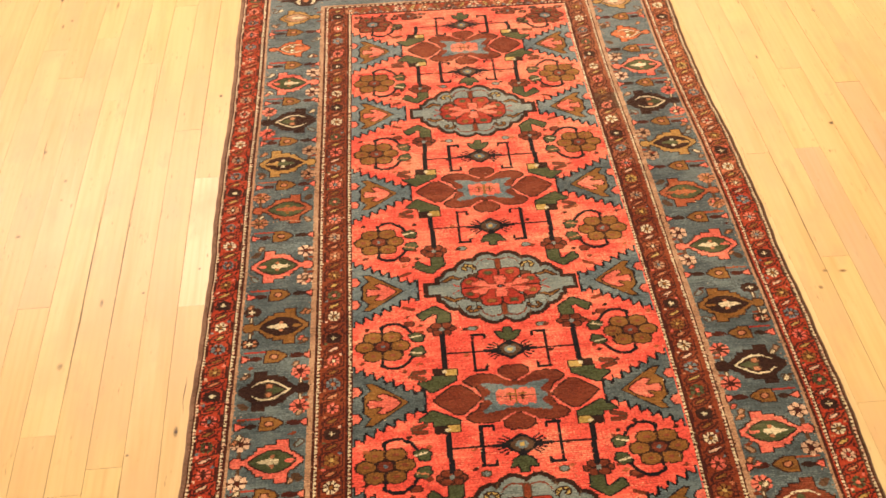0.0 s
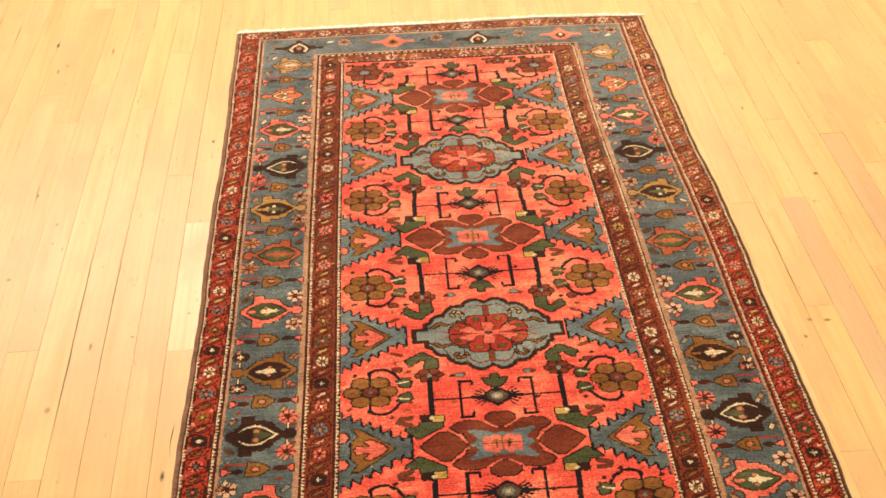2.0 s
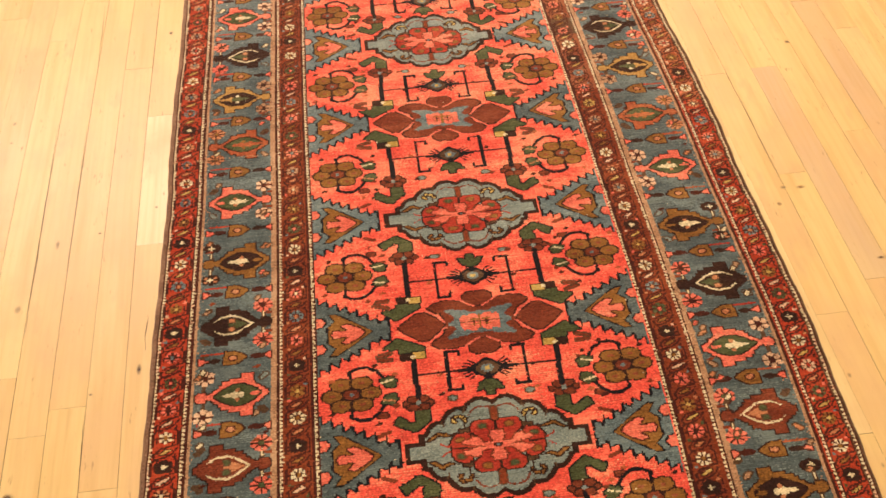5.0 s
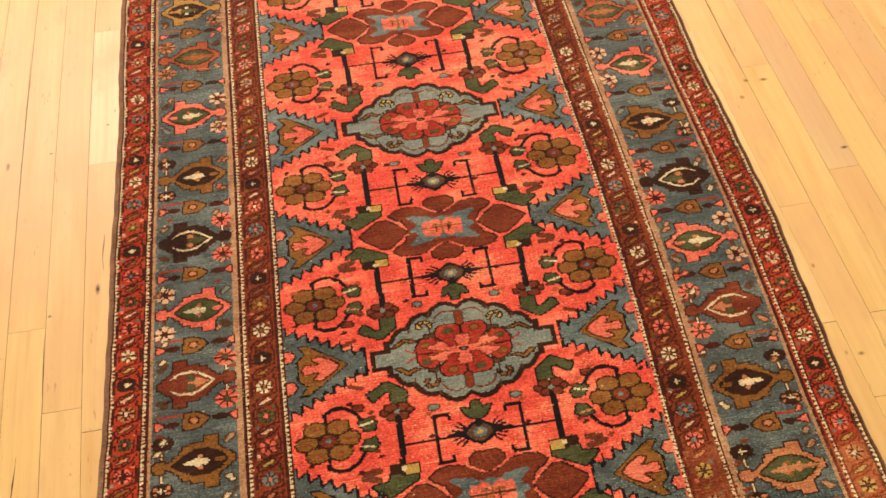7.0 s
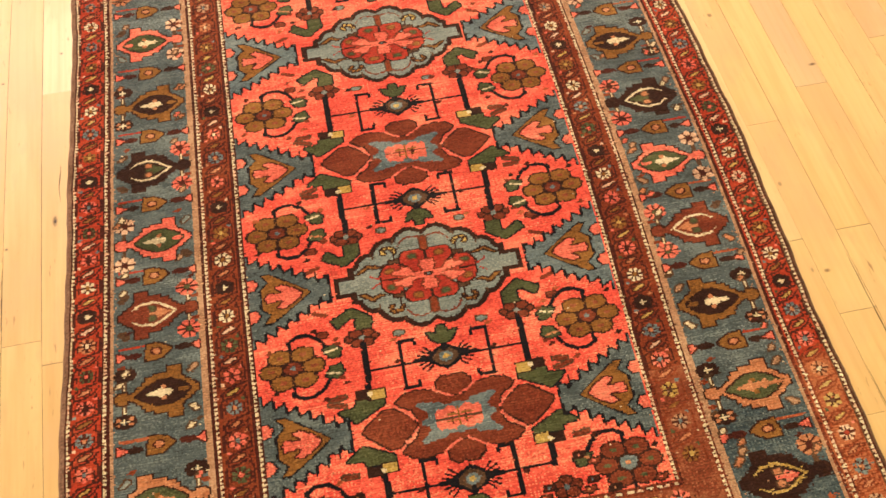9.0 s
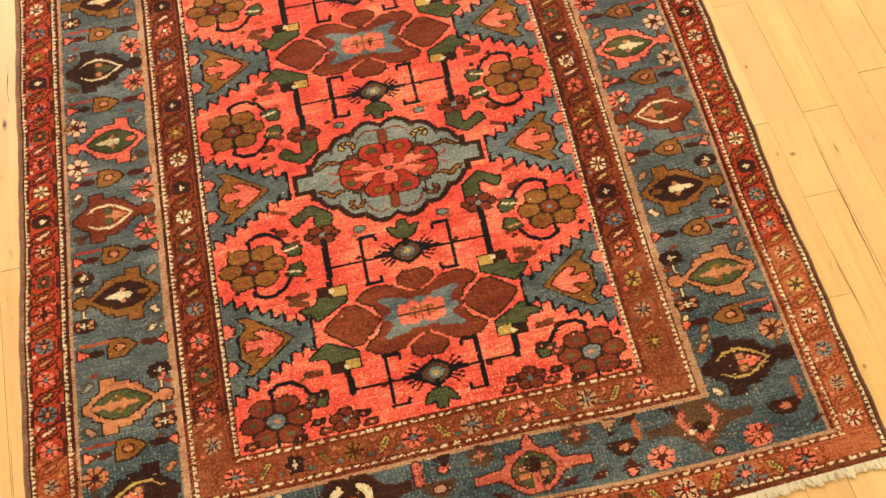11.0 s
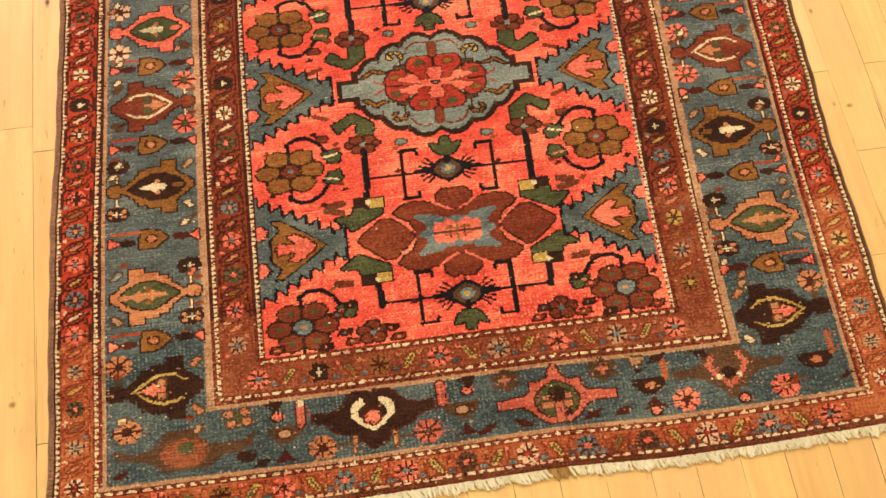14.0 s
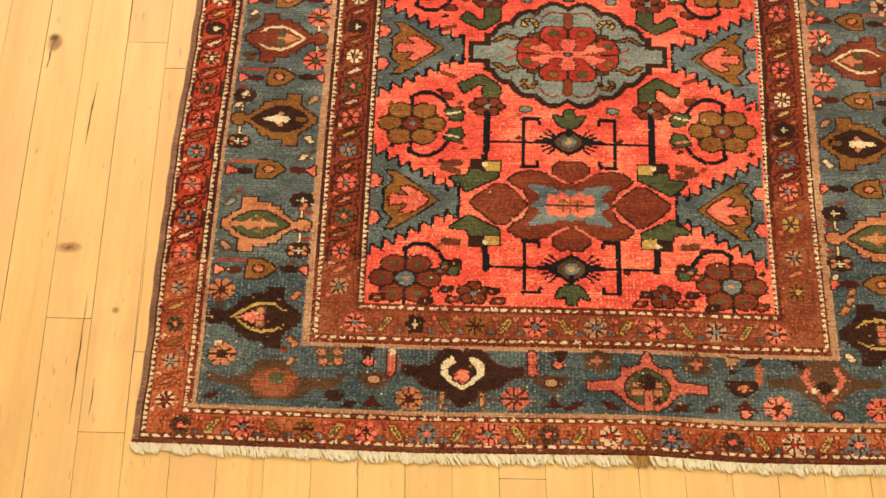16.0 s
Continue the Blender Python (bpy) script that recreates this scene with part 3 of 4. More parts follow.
def end_palmette(u, v, ring, wing, heart, up=1, k=1.0, body="dark_brown"):
    pid = new_part("end_palmette", P_BLUE)
    s = Spot(u, v, k, up * k)
    s.poly([(-74, 7), (-52, 5), (-30, 12), (-22, 24), (22, 24), (30, 12), (52, 6), (74, 8), (72, -6), (50, -5), (32, -12), (18, -24), (8, -30), (8, -40), (-8, -40), (-8, -30), (-18, -24), (-32, -12), (-50, -6), (-72, -7)], wing, pid)
    s.poly([(-38, 4), (-30, 22), (-14, 32), (14, 32), (30, 22), (38, 4), (24, -18), (0, -36), (-24, -18)], wing, pid)
    s.poly([(-20, 22), (-28, 6), (-18, -12), (0, -26), (18, -12), (28, 6), (20, 22), (14, 20), (20, 6), (12, -8), (0, -17), (-12, -8), (-20, 6), (-14, 20)], ring, pid)
    s.poly([(-13, 18), (-19, 5), (-11, -7), (0, -15), (11, -7), (19, 5), (13, 18)], body, pid)
    s.poly([(-9, 2), (-4, 9), (4, 9), (9, 2), (0, -9)], heart, pid)
    s.disc(0, 16, 6, 6, body, pid)


def mirrored(half):
    """An outline that is the same on both sides of its upright axis, from its half."""
    return half + [(-x, y) for x, y in half[::-1]]


def end_flower(u, v, dye, heart):
    pid = new_part("border_flower", P_BLUE)
    s = Spot(u, v)
    s.disc(0, 0, 18, 12, "maroon", pid)
    floret(s, pid, dye, heart, 1.12)


s = Spot(-371, 19)
corner_pid = new_part("end_palmette", P_BLUE)
s.poly([(-88, 12), (-60, 2), (-40, 8), (-20, 28), (10, 28), (30, 6), (70, 6), (88, 16), (84, 0), (50, -6), (30, -22), (-24, -24), (-46, -8), (-84, -2)], "umber", corner_pid)
s.disc(0, -2, 30, 18, "tawny", corner_pid)
s.disc(2, 4, 10, 8, "green", corner_pid)
s = Spot(-136, 33)
pid = new_part("end_palmette", P_BLUE)
s.poly(mirrored([(0, 27), (5, 33), (22, 33), (31, 24), (42, 14), (56, 10), (76, 12), (76, 1), (58, -1), (48, -12), (30, -18), (18, -25), (15, -30), (0, -39)]), "dark_brown", pid, "maroon")
s.poly(mirrored([(0, -18), (14, -10), (27, 2), (27, 15), (20, 22), (10, 25), (9, 17), (15, 13), (19, 9), (17, 1), (8, -6), (0, -10)]), "cream", pid)
s.poly(mirrored([(0, 9), (4, 8), (5, 4), (10, 3), (10, -3), (6, -6), (0, -10)]), "pink", pid, "maroon")
for q in (-1, 1):
    s.line([(25 * q, -22), (26 * q, -40)], 3.6, "salmon", pid, "umber")
    s.line([(28 * q, -29), (52 * q, -29)], 3.0, "umber", pid)
end_palmette(318, 36, "dull_red", "umber", "umber", 1, 0.95, "umber")
s = Spot(318, 36)
s.disc(0, -5, 9, 8, "dark_brown")
for q in (-1, 1):
    s.disc(13 * q, -9, 3.6, 3.6, "cream")
s = Spot(97, 25)
pid = new_part("end_palmette", P_BLUE)
s.poly(mirrored([(0, 44), (6, 36), (8, 28), (20, 21), (31, 23), (33, 12), (42, 5), (75, 4), (75, -8), (44, -8), (34, -14), (24, -25), (12, -32), (0, -33)]), "dull_red", pid, "maroon")
s.poly(mirrored([(0, 21), (12, 16), (22, 8), (28, -2), (24, -14), (12, -23), (0, -25)]), "green", pid, "maroon")
s.line([(-16, 1), (16, 1)], 5, "salmon", pid, "umber")
s.line([(-17, -9), (16, -9)], 7, "salmon", pid, "umber")
s.line([(1, -8), (1, -28)], 10, "dull_red", pid, "umber")
s.disc(0, 4, 11, 11, "dark_brown", pid)
s.disc(12, -19, 5, 6, "dark_brown", pid)
for u, v, dye, heart in ((-202, 3, "salmon", "maroon"), (-70, 5, "dull_red", "umber"), (259, 4, "pink", "maroon"), (382, 4, "pink", "salmon"), (-440, 52, "salmon", "dark_brown")):
    end_flower(u, v, dye, heart)
for u in (35, 160):
    pid = new_part("border_flower", P_BLUE)
    s = Spot(u, 55)
    for x, y in ((-11, 5), (11, 5), (-10, -5), (10, -5), (0, 9), (0, -9)):
        s.disc(x, y, 7.5, 6, "umber", pid)
    s.line([(-7, 0), (7, 0)], 4, "salmon", pid)
    s.line([(0, -5), (0, 6)], 4, "dull_red", pid)
pid = new_part("border_flower", P_BLUE)
s = Spot(-305, 53)
s.disc(0, 0, 14, 9, "green", pid)
for x, y in ((-10, 6), (10, 7), (-7, -7), (12, -5)):
    s.disc(x, y, 5.6, 4.4, "salmon", pid, "umber")
for u, v, dye, neck in ((217, 28, "dark_brown", 1), (428, 31, "dark_brown", 1), (-247, 26, "umber", 0), (-24, 26, "umber", 0)):
    s = Spot(u, v)
    pid = new_part("bell_flower", P_BLUE)
    s.poly([(-23, 10), (23, 10), (21, 0), (6, -12), (-4, -12), (-16, -6), (-22, 2)], dye, pid)
    s.disc(0, 0, 7, 5, "salmon" if neck else "tan", pid, "maroon")
    if neck:
        s.line([(22, 8), (22, 33)], 8, "orange", pid)
for u, v in ((-226, 46), (-48, 49)):
    Spot(u, v).line([(0, -11), (0, 13)], 8, "dull_red", None, "maroon")
Spot(-226, 62).disc(0, 0, 5.5, 4, "cream")
Spot(205, 60).poly([(-10, 7), (10, 7), (4, -5), (-4, -5)], "tan", None, "umber")
Spot(206, 49).disc(0, 0, 6, 4, "dark_brown")
for u, v in ((-255, 48), (-15, 49), (219, -4), (330, -4)):
    Spot(u, v).disc(0, 0, 5.5, 5, "pink", None, "dark_brown")
for u, v in ((-259, 61), (-14, 61)):
    Spot(u, v).poly([(-14, 6), (13, 7), (6, -7), (1, -9)], "dark_brown")
for u, v in ((-248, -3), (-22, 0), (219, 5)):
    Spot(u, v).poly([(-16, -7), (-6, 2), (0, 10), (7, 1), (16, -7), (4, -5)], "maroon")
Spot(-316, 19).poly([(-30, 4), (12, 4), (28, 9), (26, 0), (12, -9), (-30, -8)], "umber")
for u, v, tilt in ((51, -2, -1), (139, -1, 1), (-292, 2, 1), (-276, -6, 1), (4, -3, 1), (178, 0, 1), (232, 62, 1), (288, 60, -1), (-300, 6, 1)):
    Spot(u, v, tilt, 1).poly([(-14, -6), (-4, 4), (13, 6), (4, -5)], "maroon" if abs(u) < 200 else "dark_brown")
for u in (460, -448, 395):
    Spot(u, rng.uniform(-2, 60)).poly([(-12, -4), (2, 5), (11, 2), (-2, -6)], rng.choice(("maroon", "dark_brown", "orange", "guard_rust")))
CLIP[:] = [-467, 467, 1928, 2004]
end_palmette(-379, 1963, "cream", "dark_brown", "salmon", -1, 0.85)
end_palmette(84, 1966, "cream", "dark_brown", "salmon", -1, 0.8)
end_palmette(-139, 1972, "pink", "pink", "dark_brown", -1, 0.75, "gold")
end_palmette(302, 1968, "pink", "pink", "cream", -1, 0.75)
for u in (-265, -25, 195, 400, 440):
    end_flower(u, 1980, "tan", "umber")
for u in (-300, -210, -60, 20, 150, 240, 360, 430, -440):
    Spot(u, rng.uniform(1938, 1995)).poly([(-12, -4), (2, 5), (11, 2), (-2, -6)], rng.choice(("gold", "orange", "dark_brown", "cream")))

# ---- field ----
CLIP[:] = [-264, 264, 126, 1883]
ROSETTES = [(270, 4), (740, 2), (1246, 0), (1727, 4)]
MEDALLIONS = [(506, 0), (986, 3), (1495, 2)]
MED_OUT = [(0, 79), (6, 84), (14, 88), (26, 88), (36, 84), (43, 77), (46, 73), (54, 74), (64, 72), (74, 65), (80, 57), (82, 52), (90, 52), (98, 48), (105, 40), (108, 33), (117, 31), (117, 18), (139, 18)]
MED_IN = [(0, 71), (6, 76), (14, 80), (25, 80), (33, 76), (39, 69), (43, 64), (54, 66), (62, 64), (69, 58), (74, 50), (77, 44), (88, 44), (94, 41), (99, 34), (103, 26), (109, 24), (109, 11), (131, 11)]


def medallion(v, u):
    pid = new_part("medallion", P_FIELD, "grey-blue scalloped medallion edged dark brown")
    inner = new_part("rosette", P_FIELD)
    s = Spot(u, v)
    s.poly(four(MED_OUT), "dark_brown", pid)
    s.poly(four(MED_IN), "grey_blue", pid)
    for q in (-1, 1):
        s.line([(0, 40 * q), (0, 64 * q)], 7.5, "guard_rust", pid, "umber")
        for p in (-1, 1):
            t = Spot(u, v, p, q)
            # arc that springs from the stem, and the creases of the scallops
            t.line([(2, 62), (9, 68), (22, 70), (33, 65), (39, 56)], 2.8, "rust", pid)
            t.line([(43, 72), (46, 62)], 2.2, "umber", pid)
            t.line([(80, 48), (78, 40)], 2.2, "umber", pid)
            # hooked bud over the gap between the lobes
            t.line([(47, 30), (47, 48)], 2.4, "dark_brown", pid)
            t.line([(44, 47), (48, 54), (58, 56), (64, 50), (60, 45)], 3.4, "yellow" if q > 0 else "gold", pid, "dark_brown")
            t.line([(38, 52), (45, 49)], 2.2, "dark_brown", pid)
            # slanting leaf at the sides
            t.poly([(68, 24), (76, 22.5), (86, 27), (97, 19), (104, 18), (98, 23), (87, 31), (76, 26)], "gold", pid, "dark_brown")
            t.line([(80, 28), (84, 34)], 2.2, "dark_brown", pid)
            t.line([(62, 27), (66, 25)], 2.4, "dark_brown", pid)
            t.line([(106, 17), (112, 22)], 2.4, "dark_brown", pid)
            t.poly([(40, 34), (56, 31), (56, 25), (40, 26)], "umber", pid, "dark_brown")
            t.line([(68, 3), (78, 6), (86, 11)], 2.4, "deep_red", pid)
    for q in (-1, 1):
        for p in (-1, 1):
            t = Spot(u, v, p, q)
            # eight red lobes, each with an eye
            t.poly([(2, 22), (3, 40), (8, 44), (30, 44), (37, 39), (38, 26), (28, 18), (12, 14)], "deep_red", inner, "dark_brown")
            t.poly([(38, 2), (40, 20), (46, 26), (60, 24), (67, 17), (71, 8), (69, 1)], "deep_red", inner, "dark_brown")
            t.disc(20, 34, 6.5, 4.5, "gold" if p * q > 0 else "green", inner, "rust")
            t.disc(56, 14, 6, 4.2, "green" if p * q > 0 else "gold", inner, "rust")
    s.poly(four([(0, 24), (12, 22), (24, 18), (40, 14), (46, 1)]), "deep_red", inner)
    for q in (-1, 1):
        # six pink petals
        s.poly([(-5, 3 * q), (-11, 17 * q), (-9, 25 * q), (9, 25 * q), (11, 17 * q), (5, 3 * q)], "pink", inner, "rust")
        for p in (-1, 1):
            t = Spot(u, v, p, q)
            t.poly([(5, 0), (9, 5), (22, 6), (29, 15), (38, 17), (41, 13), (50, 13), (53, 7), (44, 5), (32, 1.5), (20, 0)], "pink", inner, "rust")
    s.poly(four([(0, 7), (12, 5), (20, 1)]), "pink", inner)
    s.disc(0, 0, 8, 3.6, "maroon", inner)
    s.disc(0, 0, 3, 2.4, "sky_blue", inner)


def star_rosette(v, u):
    pid = new_part("star_rosette", P_FIELD, "brown star rosette with a slate-blue centre")
    s = Spot(u, v)
    s.poly(four([(0, 32), (8, 34), (31, 46), (55, 50), (72, 46), (83, 37), (76, 30), (62, 22), (56, 8), (58, 1)]), "rust", pid, "dark_brown")
    for p in (-1, 1):
        Spot(u, v, p).poly([(134, 2), (127, 9), (100, 29), (91, 29), (66, 11), (59, 0), (66, -9), (90, -30), (99, -29), (127, -6)], "rust", pid, "dark_brown")
        Spot(u, v, 1, p).poly([(-8, 34), (-23, 45), (-24, 56), (-12, 65), (-3, 62), (4, 65), (14, 64), (24, 56), (24, 45), (8, 34)], "rust", pid, "dark_brown")
    for p in (-1, 1):
        for q in (-1, 1):
            t = Spot(u, v, p, q)
            t.line([(58, 5), (70, 19), (86, 32)], 3.6, "pink")
            t.line([(6, 33), (16, 38), (30, 48)], 3.2, "pink")
    s.poly(four([(0, 24), (10, 21), (17, 22), (24, 27), (36, 28), (53, 31), (57, 27), (46, 18), (41, 12), (43, 6), (52, 3)]), "sky_blue", pid)
    s.poly(four([(2, 12), (8, 18), (16, 18), (20, 14), (28, 16), (32, 10), (32, 3)]), "pink", pid)
    s.line([(-32, 0), (32, 0)], 2.4, "umber", pid)
    s.line([(0, -14), (0, 14)], 2.4, "gold", pid)
    for x in (-10, 10):
        s.line([(x, -8), (x, 8)], 2.0, "maroon", pid)
        s.line([(x - 6, 5), (x + 6, 5)], 2.0, "gold", pid)
        s.line([(x - 6, -5), (x + 6, -5)], 2.0, "gold", pid)


def serrated(v, side):
    """A blue serrated triangle that leans on the field's edge, with a gold dart in it."""
    pid = new_part("serrated_triangle", P_FIELD)
    s = Spot(0, v, -side, 1)
    edge = [(-264, 0)]
    for k in range(7):
        x, y = -263 + 16.3 * k, 80 - 8.6 * k
        edge += [(x, y), (x + 3.0, y - 17)]
    edge[-2:] = [(-165, 24), (-163, 13)]
    edge += [(-158, 13), (-157, 19), (-151, 19), (-150, 24), (-146, 24), (-146, 8)]
    s.poly(both(edge), "sky_blue" if rng.random() < 0.4 else "blue", pid, "black")
    for q in (-1, 1):
        for k in range(1, 8):
            x, y = -263 + 16.3 * k, 80 - 8.6 * k
            Spot(0, v, -side, q).line([(x + 1, y - 12), (x, y + 3)], 2.6, "black", pid)
    for q in (-1, 1):
        Spot(0, v, -side, q).poly([(-264, 37), (-256, 36), (-250, 27), (-256, 18), (-264, 17)], "pink", None, "black")
    dart = new_part("dart", P_FIELD)
    s.poly(both([(-171, 0), (-200, 22), (-232, 44), (-247, 44), (-236, 28), (-249, 16), (-248, 0)]), "black", dart)
    s.poly(both([(-174, 0), (-201, 20), (-232, 41.5), (-243, 41.5), (-233, 28), (-246, 15), (-245, 0)]), "gold", dart)
    s.poly(both([(-186, 0), (-198, 11), (-214, 20), (-224, 17), (-213, 8), (-217, 5), (-238, 8), (-239, 0)]), "pink", dart, "maroon")


def six_petals(v, side, ends=False, arcs=(-1, 1)):
    s = Spot(0, v, -side, 1)
    for q in arcs:
        t = Spot(0, v, -side, q)
        vine = new_part("vine", P_FIELD)
        t.line([(-213, 28), (-215, 42), (-202, 49), (-187, 49), (-172, 39), (-163, 26)], 6, "black", vine)
        bud = new_part("bud", P_FIELD)
        t.poly([(-168, 22), (-152, 27), (-142, 18), (-146, 5), (-160, 8)], "green", bud, "black")
        t.line([(-166, 16), (-148, 20)], 3, rng.choice(("cream", "salmon")), bud)
        t.disc(-146, 27, 5, 3, "rust", bud)
    pid = new_part("six_petal_flower", P_FIELD)
    petal = "rust" if ends else "gold"
    s.disc(-213, 0, 40, 29, "dark_brown", pid)
    for q in (-1, 1):
        s.line([(-213, 28 * q), (-213, 34 * q)], 5, "black", pid)
    for x, y in ((-30, 0), (30, 0), (-16, 20), (16, 20), (-16, -20), (16, -20)):
        s.poly([(-213 + x + (15.5 if y == 0 else 16) * math.cos(a) * (1.06 if round(a * 4 / math.pi) % 2 else 1), y + 11.3 * math.sin(a)) for a in (math.pi * q / 4 for q in range(8))], petal, pid, "dark_brown")
        s.disc(-213 + x, y, 5, 3, "green" if ends else "tawny", pid)
    s.disc(-213, 0, 12, 9.5, "sky_blue" if ends else "rust", pid, "dark_brown")
    s.disc(-213, 0, 4, 3.4, "salmon" if ends else "sky_blue", pid)


def trellis(vm, vr, um, whole=True):
    """What stands between a medallion at vm and a star rosette at vr: spider, hooks, bars, leaves, tulip."""
    way = 1 if vm > vr else -1
    k = abs(vm - vr) / 236
    mid = vm - way * 141 * k
    for p in (-1, 1):
        t = Spot(um, vm, p, way * k)
        frame_pid = new_part("trellis", P_FIELD)
        if whole:
            leaf = new_part("leaf", P_FIELD)
            t.poly([(153, -54), (145, -67), (127, -53), (118, -55), (120, -80), (98, -82), (96, -56), (122, -37)], "green", leaf, "black")
            fl = new_part("brown_flower", P_FIELD)
            for a, b in ((-15, 1), (15, 1), (-8, 8), (8, 8), (-7, -7), (7, -7)):
                t.disc(113 + a, -89 + b, 8.5, 5.5, "rust", fl, "dark_brown")
            t.disc(113, -89, 4, 4, "grey_blue", fl)
            t.disc(60, -91, 7, 4, "grey_blue", None, "umber")
            t.disc(168, -73, 8, 5, "rust", None, "maroon")
            t.line([(160, -42), (176, -36)], 7, "rust")
            t.line([(150, -190), (170, -184)], 5, "rust", None, "umber")
        t.line([(112, -99 if whole else -140), (114, -176)], 9.5, "black", frame_pid)
        t.line([(8, -142), (110, -142)], 3.8, "black", frame_pid)
        t.line([(62, -106), (62, -180)], 5.6, "black", frame_pid)
        t.line([(64, -106), (42, -106), (41, -113)], 5.0, "black", frame_pid)
        t.line([(64, -180), (43, -180), (42, -172)], 5.0, "black", frame_pid)
        t = Spot(um, vr, p, way * k)
        leaf = new_part("leaf", P_FIELD)
        t.poly([(134, 50), (95, 48), (95, 40), (137, 18), (161, 38), (136, 41)], "green", leaf, "black")
        t.poly([(135, 66), (114, 66), (114, 51), (135, 51)], "dark_brown", leaf)
        t.poly([(114, 62), (94, 62), (94, 49), (114, 49)], "yellow", leaf, "dark_brown")
        t.disc(114, 58, 4, 3.4, "cream", leaf)
        t.line([(150, 60), (166, 58)], 6, "rust", None, "umber")
    s = Spot(um, mid, 1, way)
    spider = new_part("spider_rosette", P_FIELD)
    for p in (-1, 1):
        for a in (18, 34, 50, -18, -34, -50):
            s.line([(p * 8, 0), (p * (8 + 32 * math.cos(radians(a))), 34 * math.sin(radians(a)) * 0.72)], 3.0, "black", spider)
        s.line([(0, 0), (p * 44, 0)], 7, "black", spider)
    s.poly(four([(0, 22), (10, 16), (22, 8), (24, 2)]), "black", spider)
    s.poly(four([(0, 15), (8, 12), (17, 5), (18, 1)]), "umber", spider)
    s.disc(0, 0, 10, 8, "sky_blue", spider)
    s.disc(0, 0, 4.5, 4, "yellow", spider)
    tulip = new_part("tulip", P_FIELD)
    s.line([(0, 12), (0, 26)], 8, "black", tulip)
    s.poly([(-6, 22), (-15, 28), (-22, 42), (-8, 38), (-5, 50), (5, 50), (8, 38), (22, 42), (15, 28), (6, 22)], "green", tulip, "black")


ring = sorted([(v, u, "m") for v, u in MEDALLIONS] + [(v, u, "r") for v, u in ROSETTES])
for a, b in zip(ring, ring[1:]):
    vm, vr = (a[0], b[0]) if a[2] == "m" else (b[0], a[0])
    trellis(vm, vr, (a[1] + b[1]) / 2)
    for side in (-1, 1):
        six_petals(vm + (vr - vm) * 0.5, side)
trellis(ROSETTES[0][0] - 226, ROSETTES[0][0], 4, False)
trellis(ROSETTES[-1][0] + 226, ROSETTES[-1][0], 4, False)
for side in (-1, 1):
    six_petals(161, side, True, (1,))
    six_petals(1839, side, True, (-1,))
    for v in (143, 1866):
        s = Spot(side * 124, v)
        fl = new_part("brown_flower", P_FIELD)
        for k in range(5):
            a = 2 * math.pi * k / 5 + 0.3
            s.disc(12 * math.cos(a), 9 * math.sin(a), 8, 6, "rust", fl, "dark_brown")
        s.disc(0, 0, 4, 4, "sky_blue", fl)
    for v, _, _ in ring:
        serrated(v + (3 if side < 0 else -2), side)
for v, u in MEDALLIONS:
    medallion(v, u)
for v, u in ROSETTES:
    star_rosette(v, u)
for v, u, kind in ring:
    for side in (-1, 1):
        for q in (-1, 1):
            for x, y in ((150, 84), (176, 62), (246, 86), (72, 96)):
                Spot(u + side * (x + rng.uniform(-5, 5)), v + q * (y + rng.uniform(-5, 5))).poly([(-6, -2), (0, 4), (7, 1), (1, -4)], rng.choice(("rust", "maroon", "orange", "dark_brown")))
for side in (-1, 1):
    for x, v, dye in ((152, 134, "rust"), (160, 147, "maroon"), (92, 133, "rust"), (100, 146, "maroon"), (168, 172, "rust"), (150, 184, "dark_brown"), (250, 134, "rust"), (186, 131, "dark_brown")):
        for y in (v, 2006 - v):
            t = Spot(side * x, y)
            t.poly([(-8, -3), (-3, 4), (3, 2), (9, 4), (7, -2), (1, -4)], dye, None, "dark_brown")
            t.disc(0, 0, 2.4, 1.8, rng.choice(("salmon", "sky_blue", "pink")))
CLIP[:] = [-U_HALF, U_HALF, V0, V1]

# the near end's blue comes from a deeper bath
bath = np.random.default_rng(51)
deep = (CHART == DYE["blue"]) & (np.meshgrid(u_c, v_c)[1] < 205 + 14 * bath.normal(0, 1, (NV, 1)))
CHART[deep & (bath.random(CHART.shape) < 0.8)] = DYE["deep_blue"]
# a weft line worn bare across one side
for row, odds in ((1188, 0.38), (1190, 0.2)):
    j = int(np.searchsorted(v_c, row))
    run = np.where((u_c < -245) & (bath.random(NU) < odds))[0]
    CHART[j, run] = DYE["tan"]

# wear: warp threads that show through, most at the near end
noise_u, noise_v = np.meshgrid(u_c, v_c)
chance = np.random.default_rng(3).random(CHART.shape)
near_end = np.clip(1 - (noise_v + 40) / 330, 0, 1)
bare = chance < 0.0008 + 0.0032 * near_end
bare &= (np.abs(noise_u) < 522)
CHART[bare & (chance > 0.0008)] = DYE["tan"]
CHART[chance < 0.0002 + 0.0005 * near_end] = DYE["cream"]
rim = np.minimum(np.abs(np.abs(noise_u) - 463), np.abs(np.abs(noise_u) - 340))
paled = (CHART == DYE["blue"]) & (noise_v > 20) & (np.random.default_rng(8).random(CHART.shape) < 0.22 * np.exp(-rim / 2.2))
CHART[paled & (chance < 0.45)] = DYE["tan"]
CHART[paled & (chance >= 0.45)] = DYE["grey_blue"]
